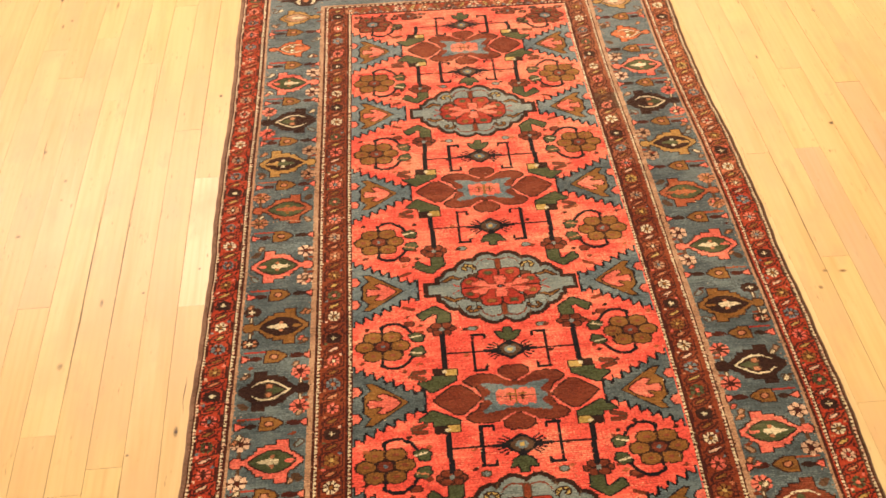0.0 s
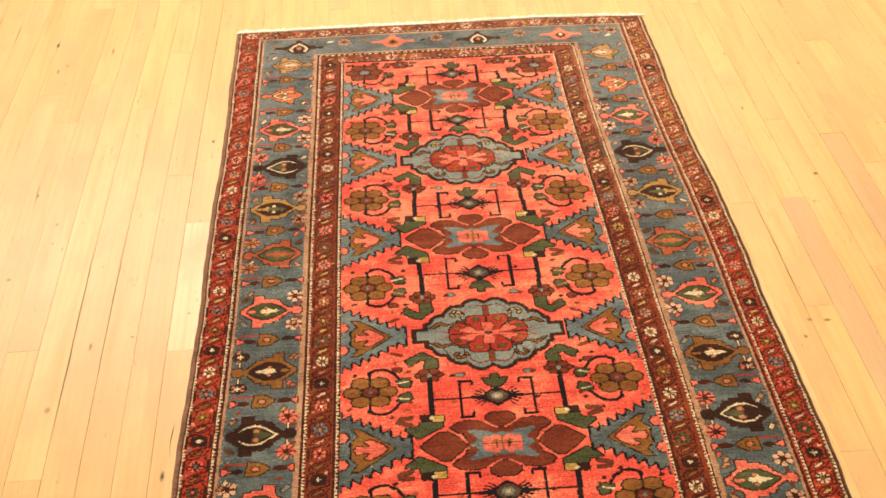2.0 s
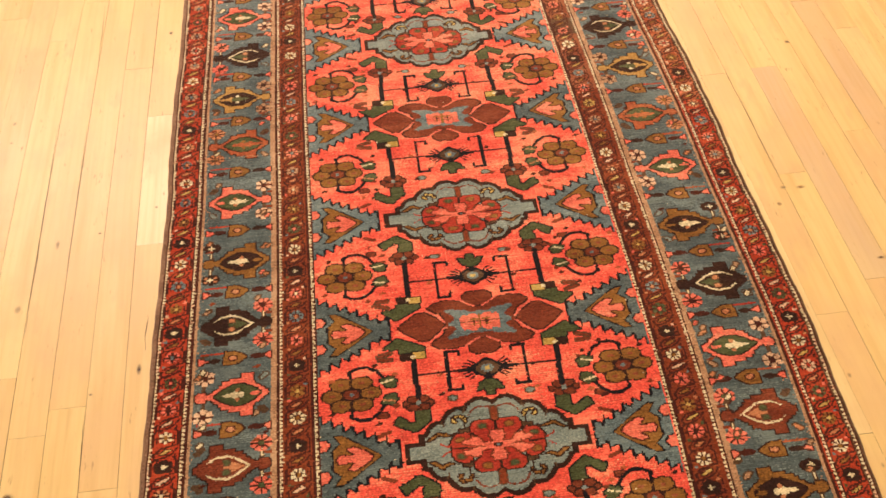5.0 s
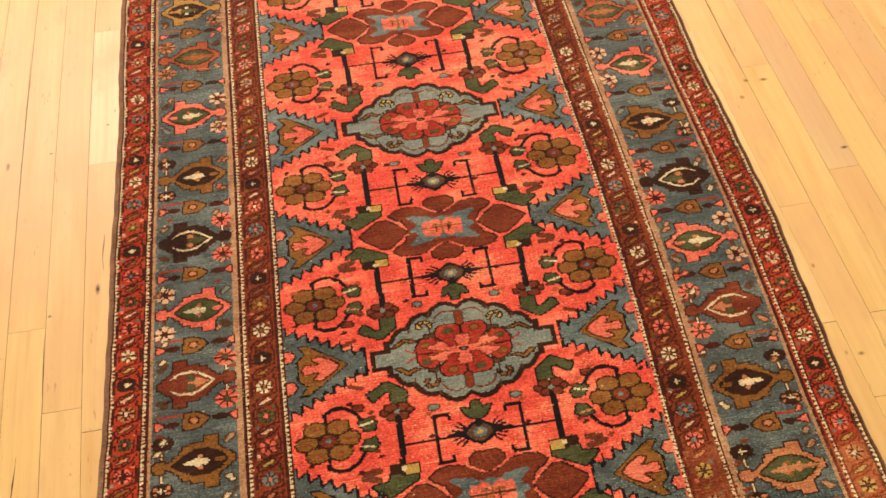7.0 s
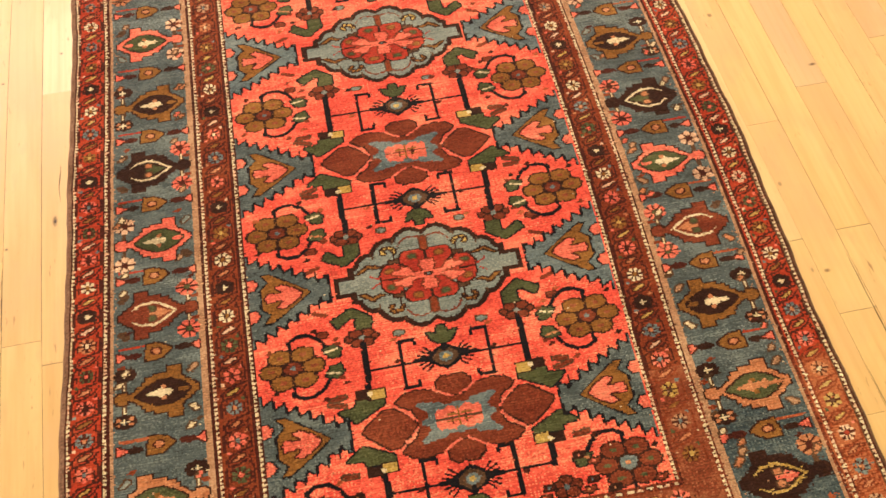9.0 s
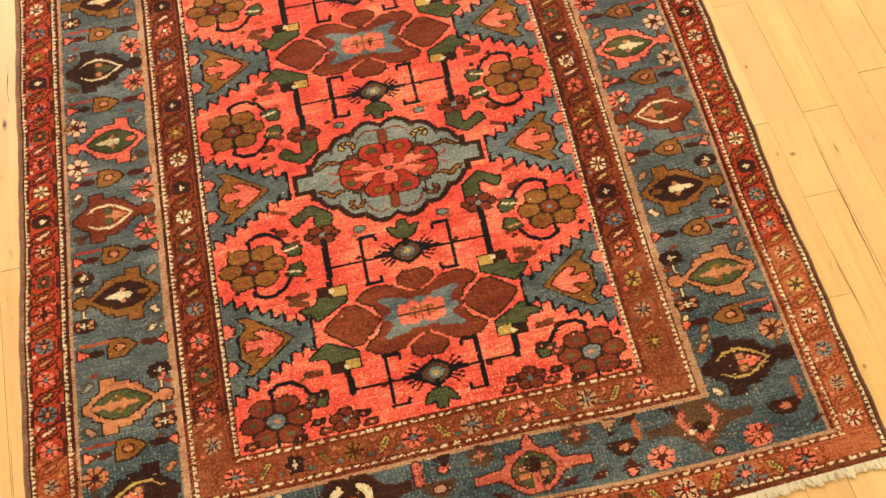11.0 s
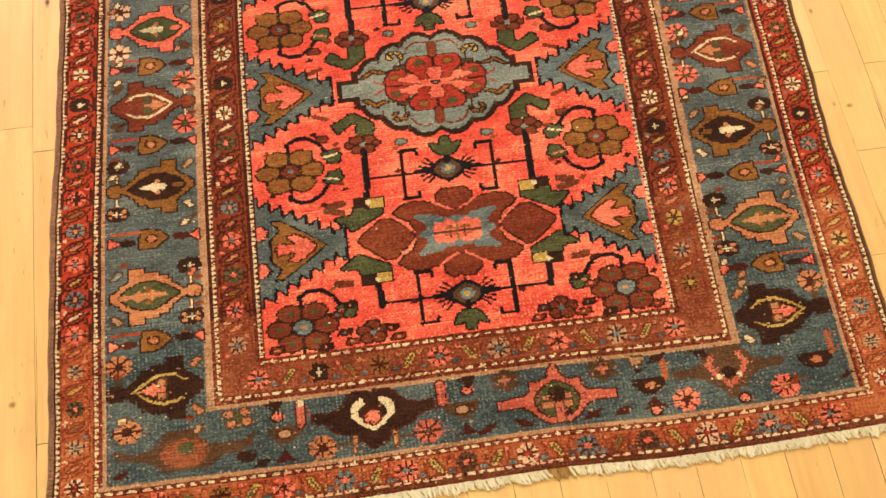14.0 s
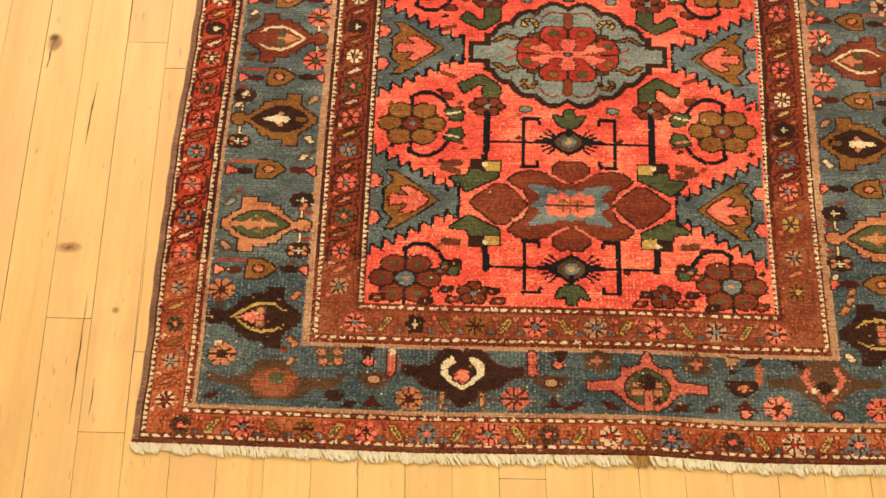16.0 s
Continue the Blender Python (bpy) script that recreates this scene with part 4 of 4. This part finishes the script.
# yarn that strays into the next knot along the outlines
swap = np.random.default_rng(4).random(CHART.shape)
left_dye = np.roll(CHART, 1, 1)
low_dye = np.roll(CHART, 1, 0)
inner_zone = (np.abs(noise_u) < 520)
CHART = np.where((swap < 0.05) & inner_zone, left_dye, CHART)
far_dye = np.roll(CHART, 3, 1)
CHART = np.where((swap > 0.62) & (swap < 0.62 + 0.10 * np.clip((135 - noise_v) / 60, 0, 1)) & inner_zone & (CHART != DYE["cream"]) & (far_dye != DYE["cream"]) & (CHART != DYE["tan"]), far_dye, CHART)
CHART = np.where((swap > 0.96) & inner_zone, low_dye, CHART)


def soft_field(cell_v, cell_u, seed):
    """Smooth chance values over the chart, with cells of that many knots."""
    r = np.random.default_rng(seed)
    g = r.normal(0, 1, (NV // cell_v + 3, NU // cell_u + 3))
    gu = np.array([np.interp(np.arange(NU) / cell_u, np.arange(g.shape[1]), q) for q in g])
    return np.array([np.interp(np.arange(NV) / cell_v, np.arange(g.shape[0]), gu[:, i]) for i in range(NU)]).T


# which lot of its dye each knot has: patches, runs along the weft, single knots
lot = 0.75 * soft_field(9, 14, 31) + 0.6 * soft_field(22, 36, 32) + 0.45 * soft_field(1, 12, 33) + 0.55 * np.random.default_rng(34).normal(0, 1, CHART.shape)
# every second row darker, strongest near: shade of the knot ribs put into the lots
lot = lot + 1.1 * ((np.arange(NV)[:, None] % 2) - 0.5) * np.clip(1.1 - noise_v / 1100, 0.2, 1)
# knots take paler lots towards the far end, most on the right
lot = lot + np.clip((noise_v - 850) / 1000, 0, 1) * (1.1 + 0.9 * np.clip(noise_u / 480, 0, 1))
# one near corner of the outer guard is worn pale
lot = lot + 1.3 * np.clip((noise_u - 468) / 20, 0, 1) * np.clip((330 - noise_v) / 160, 0, 1)
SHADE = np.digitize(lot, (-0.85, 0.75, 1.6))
lattice = ((np.arange(NV)[:, None] % 2 == 0) & (np.arange(NU)[None, :] % 2 == 0))
thin = np.clip(1.0 - (noise_v + 30) / 400, 0, 1) * (0.55 + 0.35 * soft_field(40, 40, 36))
SHADE = np.where(lattice & (np.random.default_rng(35).random(CHART.shape) < thin) & inner_zone, 3, SHADE)
# pale knots of the worn blue ground, in a net
net = lattice & ((CHART == DYE["blue"]) | (CHART == DYE["deep_blue"])) & (np.random.default_rng(37).random(CHART.shape) < 0.9 * thin)
CHART[net] = np.where(CHART[net] == DYE["blue"], DYE["sky_blue"], DYE["blue"])


# ---- rug: the woven sheet ----
WV = [-70, 300, 550, 800, 1050, 1250, 1650, 2050]
W_LC = [-490, -485, -477, -468, -461, -459, -448, -444]
W_RC = [470, 471, 482, 484, 481, 480, 466, 468]
W_LG = [-282, -278, -275, -267, -262, -259, -248, -238]
W_RG = [250, 257, 272, 278, 276, 276, 270, 275]
U_ANCHOR = [-539.5, -476, -268, 268, 476, 539.5]
u_e = -U_HALF + KU * np.arange(NU + 1)
v_e = V0 + KV * np.arange(NV + 1)


def smooth_curve(v, xs):
    """A gently rounded run through the widths down the rug."""
    out = np.zeros_like(v)
    for o, w in ((-90, 0.2), (-45, 0.2), (0, 0.2), (45, 0.2), (90, 0.2)):
        out += w * np.interp(v + o, WV, xs)
    return out


lc, rc, lg, rg = (smooth_curve(v_e, q) for q in (W_LC, W_RC, W_LG, W_RG))
wave_l = 1.3 * np.sin(v_e / 81 + 1.0) + 0.7 * np.sin(v_e / 33.0) + 0.5 * np.sin(v_e / 9.7)
wave_r = 1.8 * np.sin(v_e / 91) + 1.0 * np.sin(v_e / 37.0 + 2) + 0.6 * np.sin(v_e / 11.3)
GX = np.zeros((NV + 1, NU + 1))
for j in range(NV + 1):
    GX[j] = np.interp(u_e, U_ANCHOR, [lc[j] - 63.5 + wave_l[j], lc[j] + 0.3 * wave_l[j], lg[j], rg[j], rc[j] + 0.3 * wave_r[j], rc[j] + 63.5 + wave_r[j]])
GY = np.repeat(v_e[:, None], NU + 1, 1) - 0.008 * GX
low = np.clip(1 - (v_e - V0) / 260, 0, 1)[:, None]
GY += low * (np.interp(GX, [-560, -400, -200, 0, 80, 200, 330, 530], [3, 1, -2, 1, 2, -4, -3, 3]))
high = np.clip((v_e - 1850) / 200, 0, 1)[:, None]
GY += high * np.interp(GX, [-510, -250, 0, 250, 440, 545], [-7, -2, 0, 7, 0, -8])
dice = np.random.default_rng(11)
GX += dice.normal(0, 0.17, GX.shape)
GY += dice.normal(0, 0.18, GY.shape)
edge_u = np.minimum(U_HALF - np.abs(u_e), 11.0)[None, :] / 11.0
edge_v = np.minimum(np.minimum(v_e - V0, V1 - v_e), 6.0)[:, None] / 6.0
roll = np.sqrt(np.clip(1 - (1 - edge_u) ** 2, 0, 1)) * np.sqrt(np.clip(1 - (1 - edge_v) ** 2, 0, 1))
GZ = 1.0 + 7.0 * roll * (0.9 + 0.1 * np.sin(GX / 83 + 1.3 * np.sin(GY / 190)) * np.sin(GY / 121))
worn = np.clip(1 - (GY + 20) / 300, 0, 1)
GZ -= 1.2 * worn * roll
GZ += dice.normal(0, 0.28, GZ.shape) * roll
GZ[1::2] -= 0.30 * roll[1::2]
VERTS = np.stack([GX, GY, GZ], -1).reshape(-1, 3) / 1000.0

rug = tagged(new("rug"), "antique coral-red and slate-blue hand-knotted wool rug with cream fringe", "rug")


def woven(name, cells, parent, label):
    """One part of the rug: its knots as a mesh, one wool material to each dye."""
    j, i = cells
    row = NU + 1
    quads = np.stack([j * row + i, j * row + i + 1, (j + 1) * row + i + 1, (j + 1) * row + i], 1)
    used, flat = np.unique(quads.ravel(), return_inverse=True)
    me = bpy.data.meshes.new(name)
    n = len(quads)
    me.vertices.add(len(used))
    me.vertices.foreach_set("co", VERTS[used].ravel().astype(np.float32))
    me.loops.add(4 * n)
    me.loops.foreach_set("vertex_index", flat.astype(np.int32).ravel())
    me.polygons.add(n)
    me.polygons.foreach_set("loop_start", np.arange(0, 4 * n, 4, dtype=np.int32))
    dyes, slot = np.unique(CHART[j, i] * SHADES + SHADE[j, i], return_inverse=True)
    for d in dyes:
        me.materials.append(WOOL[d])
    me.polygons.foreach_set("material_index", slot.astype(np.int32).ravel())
    me.update(calc_edges=True)
    ob = new(name, me)
    ob.parent = parent
    return tagged(ob, label)


order = np.argsort(PART.ravel(), kind="stable")
bounds = np.searchsorted(PART.ravel()[order], np.arange(len(PARTS) + 1))
made = {}
for pid, (name, parent, label) in enumerate(PARTS):
    cells = order[bounds[pid]:bounds[pid + 1]]
    if len(cells) < 4:
        continue
    made[pid] = woven(name, np.divmod(cells, NU), made[parent] if parent is not None else rug, label)


def back_cloth():
    """The foundation under the pile: a thin sheet with a skirt down to the boards."""
    bm = bmesh.new()
    rim = [(0, i) for i in range(0, NU + 1, 4)] + [(j, NU) for j in range(4, NV + 1, 4)] + [(NV, i) for i in range(NU - 4, -1, -4)] + [(j, 0) for j in range(NV - 4, 0, -4)]
    top = [bm.verts.new((GX[j, i] / 1000, GY[j, i] / 1000, GZ[j, i] / 1000)) for j, i in rim]
    base = [bm.verts.new((v.co.x, v.co.y, 0.0002)) for v in top]
    for a in range(len(top)):
        b = (a + 1) % len(top)
        bm.faces.new((top[a], base[a], base[b], top[b]))
    return bm


part("foundation", back_cloth(), WOOL[SHADES * DYE["edging"]], rug, "dark woven foundation edge")


def fringe(v_edge, way, length, count, seed):
    """Cotton warp ends: thin bent yarns that lie on the boards."""
    r = random.Random(seed)
    j = 0 if way < 0 else NV
    bm = bmesh.new()
    for k in range(count):
        f = (k + r.uniform(0.1, 0.9)) / count
        i = min(NU - 1, int(f * NU))
        x, y = GX[j, i] / 1000, GY[j, i] / 1000 - way * 0.0012
        lean = r.uniform(-0.3, 0.3) + 0.25 * math.sin(f * 37) + 0.2 * math.sin(f * 171) + 0.5
        ln = length * r.uniform(0.78, 1.06) * (1 + 0.12 * math.sin(f * 143) + 0.07 * math.sin(f * 311))
        wd = r.uniform(0.0010, 0.0016)
        ringed = None
        for s in range(5):
            t = s / 4
            cx = x + lean * ln * t * (0.7 + 0.3 * t) + 0.0008 * math.sin(9 * t + k)
            cy = y + way * ln * t
            cz = 0.0040 * (1 - t) ** 1.3 + 0.0015 + r.uniform(0, 0.0012)
            w = wd * (1.0 if s < 4 else 0.55)
            loop = [bm.verts.new((cx - w, cy, cz - 0.0004)), bm.verts.new((cx, cy, cz + w)), bm.verts.new((cx + w, cy, cz - 0.0004)), bm.verts.new((cx, cy, max(0.0002, cz - w)))]
            if ringed:
                for q in range(4):
                    face = bm.faces.new((ringed[q], ringed[(q + 1) % 4], loop[(q + 1) % 4], loop[q]))
                    face.material_index = 1 if (way < 0 and 0.052 < x < 0.078) else 0
                    face.smooth = True
            ringed = loop
    return bm


tagged(part("fringe", fringe(V0, -1, 0.0122, 760, 5), [COTTON, COTTON_BROWN], rug, "short cream cotton fringe with a brown-stained patch"), kind="stuff")
tagged(part("fringe", fringe(V1, 1, 0.019, 700, 6), [COTTON, COTTON_BROWN], rug, "short cream cotton fringe at the far end"), kind="stuff")


# ---- floor: maple strips ----
STRIP, SEAM0 = 0.05715, -0.572
JOINTS = {-5: (1.02,), -4: (0.738, 1.62), -3: (0.623, 1.75), -2: (0.102, 0.668, 1.981), -1: (-0.044, 0.516, 1.50), 0: (0.059, 0.474, 0.998, 1.344),
          19: (0.159, 0.45, 1.12), 20: (0.316, 0.678, 1.304), 21: (0.455, 1.005), 22: (0.740, 1.311), 23: (0.503, 1.58), 24: (1.10,), 25: (0.82, 1.519)}
boards = random.Random(21)
for r in range(1, 19):
    JOINTS[r] = (boards.uniform(0.2, 0.6), boards.uniform(1.0, 1.8))
JOINTS[8] = (-0.092, 0.5)


def drift(x, y):
    """How far the strips run out of true, across: the old floor has crept by a few millimetres."""
    s = min(max((x - SEAM0) / STRIP / 20, -0.4), 1.35)
    y = min(max(y, -0.15), 2.1)
    return STRIP * (0.143 - 0.435 * y + 0.252 * y * y + s * (0.149 + 0.206 * y - 0.243 * y * y) - s * s * (0.268 + 0.086 * y))


# half the width of the open joints beside a strip, in millimetres; the other seams are closed
OPEN_SEAMS = {-5: 0.12, -4: 0.22, -3: 0.34, -2: 0.28, -1: 0.30, 0: 0.28, 20: 0.14, 21: 0.28, 22: 0.20, 23: 0.20, 24: 0.22, 25: 0.2, 26: 0.18}


def plank_mesh(length, x0, y0, left=0.1, right=0.1, g=0.0002):
    """A strip with eased edges, its origin at the near left corner of the top; it follows the floor's drift."""
    bm = bmesh.new()
    e = 0.00025
    o, w = left / 1000, STRIP - right / 1000
    prof = [(o, -0.018), (o, -e), (o + e, 0.0), (w - e, 0.0), (w, -e), (w, -0.018)]
    steps = max(1, round(length / 0.12)) if y0 > -1.2 and y0 < 2.6 else 1
    ends = [g + (length - 2 * g) * k / steps for k in range(steps + 1)]
    loops = [[bm.verts.new((x + drift(x0 + x, y0 + y), y, z)) for x, z in prof] for y in ends]
    for a, b in zip(loops, loops[1:]):
        for k in range(5):
            bm.faces.new((a[k], a[k + 1], b[k + 1], b[k])).material_index = 1 if k in (0, 4) else 0
    bm.faces.new(loops[0][::-1]).material_index = 1
    bm.faces.new(loops[-1]).material_index = 1
    bmesh.ops.recalc_face_normals(bm, faces=bm.faces)
    return bm


OWN_TONE = {(0, 0.998): BOARD_PALE, (22, 0.74): BOARD_GREY, (25, 0.82): BOARD_GREY, (0, 0.474): BOARD_MID, (-1, 0.516): BOARD_MID}
rest = bmesh.new()
for r in range(-42, 66):
    x = SEAM0 + r * STRIP
    cuts = sorted(JOINTS.get(r, ()))
    lo = min(cuts[0], 0.0) - boards.uniform(0.45, 1.0) if cuts else boards.uniform(-0.9, 0.1)
    ys = [lo] + cuts
    y = lo
    while y > Y0:
        y -= boards.uniform(0.45, 1.3)
        ys.insert(0, y)
    y = ys[-1] + (0.2 if cuts else 0)
    while y < Y1:
        y += boards.uniform(0.45, 1.3)
        ys.append(y)
    for y0, y1 in zip(ys, ys[1:]):
        y0, y1 = round(max(y0, Y0 + 0.005), 3), round(min(y1, Y1 - 0.005), 3)
        if y1 - y0 < 0.02 or x < X0 + 0.01 or x + STRIP > X1 - 0.01:
            continue
        z = boards.uniform(-0.00035, 0.0)
        if -19 <= r <= 36 and y1 > -0.5 and y0 < 3.0:
            wide = [OPEN_SEAMS.get(q, 0.24 if 0 < q < 20 and y0 < 0.1 else 0.04) * boards.uniform(0.35, 1.25) for q in (r, r + 1)]
            bm = plank_mesh(y1 - y0, x, y0, *wide, boards.choice((0.0002, 0.0003, 0.0004) if y0 < 0.55 else (0.00005, 0.0001, 0.0002)))
            ob = part("plank", bm, [MAPLE, GAP], floor)
            ob.location = (x, y0, z)
            if (r, y0) in OWN_TONE:
                ob.data.materials[0] = OWN_TONE[r, y0]
        else:
            q = plank_mesh(y1 - y0, x, y0)
            tmp = bpy.data.meshes.new("strip")
            bmesh.ops.translate(q, verts=q.verts, vec=(x, y0, z))
            q.to_mesh(tmp)
            q.free()
            rest.from_mesh(tmp)
            bpy.data.meshes.remove(tmp)
tagged(part("outer_planks", rest, [MAPLE, GAP], floor), kind="stuff")


def blemish(name, x, y, rx, ry, mat, seed, lean=0.0):
    """A dark knot or crack in a board: a thin uneven scale on its face."""
    r = random.Random(seed)
    bm = bmesh.new()
    n = 14
    rim = []
    for k in range(n):
        a = 2 * math.pi * k / n
        f = r.uniform(0.7, 1.15)
        px, py = rx * f * math.cos(a), ry * f * math.sin(a)
        rim.append(bm.verts.new((x + px + lean * py, y + py, 0.00025)))
    mid = bm.verts.new((x, y, 0.0004))
    for k in range(n):
        bm.faces.new((mid, rim[k], rim[(k + 1) % n]))
    return part(name, bm, mat, floor)


def crack(x, y, length, wide, seed):
    """A dark split along the grain, as a thin uneven strip."""
    r = random.Random(seed)
    bm = bmesh.new()
    n = 12
    last = None
    px = x
    for k in range(n + 1):
        t = k / n
        px += r.uniform(-0.0009, 0.0009)
        w = wide * (0.25 + math.sin(math.pi * t)) * r.uniform(0.4, 1.0)
        q = (bm.verts.new((px - w, y + length * (t - 0.5), 0.0003)), bm.verts.new((px + w, y + length * (t - 0.5), 0.0003)))
        if last:
            bm.faces.new((last[0], last[1], q[1], q[0]))
        last = q
    return part("crack", bm, GAP, floor)


# row, y, half width, half length (mm), pale (0), dark (1) or brown (2)
MARKS = ((0.56, 1.612, 6, 8, 1), (-4.55, 1.361, 10, 12, 0), (-5.58, 1.456, 9, 13, 0), (-4.53, 1.305, 7, 7, 0), (-5.65, 1.208, 13, 9, 0), (-0.91, 0.688, 4, 3.5, 1),
         (-2.80, 0.513, 15, 20, 2), (-2.78, 0.520, 11, 8, 1), (-1.70, 0.199, 23, 10, 2), (-0.49, 0.114, 12, 10, 0), (23.92, 1.383, 7, 7, 1), (20.55, 0.932, 7, 7, 2), (21.50, 0.968, 11, 6, 2),
         (19.84, 0.395, 6, 10, 0), (20.23, 0.389, 13, 8, 0), (20.12, 0.555, 8, 11, 0), (22.87, 0.783, 10, 5, 1), (-7.0, 2.037, 6, 16, 1), (-6.56, 1.922, 8, 20, 0), (-6.26, 1.945, 8, 10, 0),
         (-4.50, 1.998, 9, 34, 0), (22.87, 1.853, 7, 20, 0), (22.40, 1.630, 8, 20, 0), (25.98, 1.799, 12, 14, 0), (-1.15, 1.038, 4, 3, 1), (0.56, 1.089, 4, 4, 1), (0.37, 0.728, 5, 15, 1),
         (20.94, 0.971, 14, 9, 0), (-3.3, 0.88, 13, 17, 0), (19.51, 0.055, 8, 10, 0), (-2.4, 1.02, 9, 20, 0), (21.6, 0.20, 6, 22, 0), (20.6, 0.06, 3, 3, 1), (20.9, 0.10, 3, 3, 1), (20.75, 0.13, 3, 3, 1))
for k, (row, y, rx, ry, dark) in enumerate(MARKS):
    blemish("wood_knot", SEAM0 + row * STRIP + drift(SEAM0 + row * STRIP, y), y, rx * (1 if dark else 0.6) / 1000, ry * (1 if dark else 0.65) / 1000, (KNOT_PALE, KNOT, KNOT_BROWN)[dark], 50 + k)
CRACKS = ((-1.64, 0.40, 0.10, 0.0011), (-2.86, 0.490, 0.045, 0.0010), (-0.80, 0.0, 0.05, 0.0006), (0.50, 0.80, 0.075, 0.0008), (-2.98, 1.08, 0.54, 0.0007), (-1.02, 0.57, 0.16, 0.0006), (-5.62, 1.46, 0.08, 0.0006), (-2.02, 1.15, 0.40, 0.0004),
          (-1.16, 0.05, 0.17, 0.0007), (21.0, 1.13, 0.22, 0.0004), (20.93, 0.28, 0.27, 0.0008), (20.06, 0.17, 0.12, 0.0005), (-2.04, 1.62, 0.22, 0.0005), (0.02, 0.1, 0.25, 0.0004))
for k, (row, y, length, wide) in enumerate(CRACKS):
    crack(SEAM0 + row * STRIP + drift(SEAM0 + row * STRIP, y), y, length, wide, 90 + k)
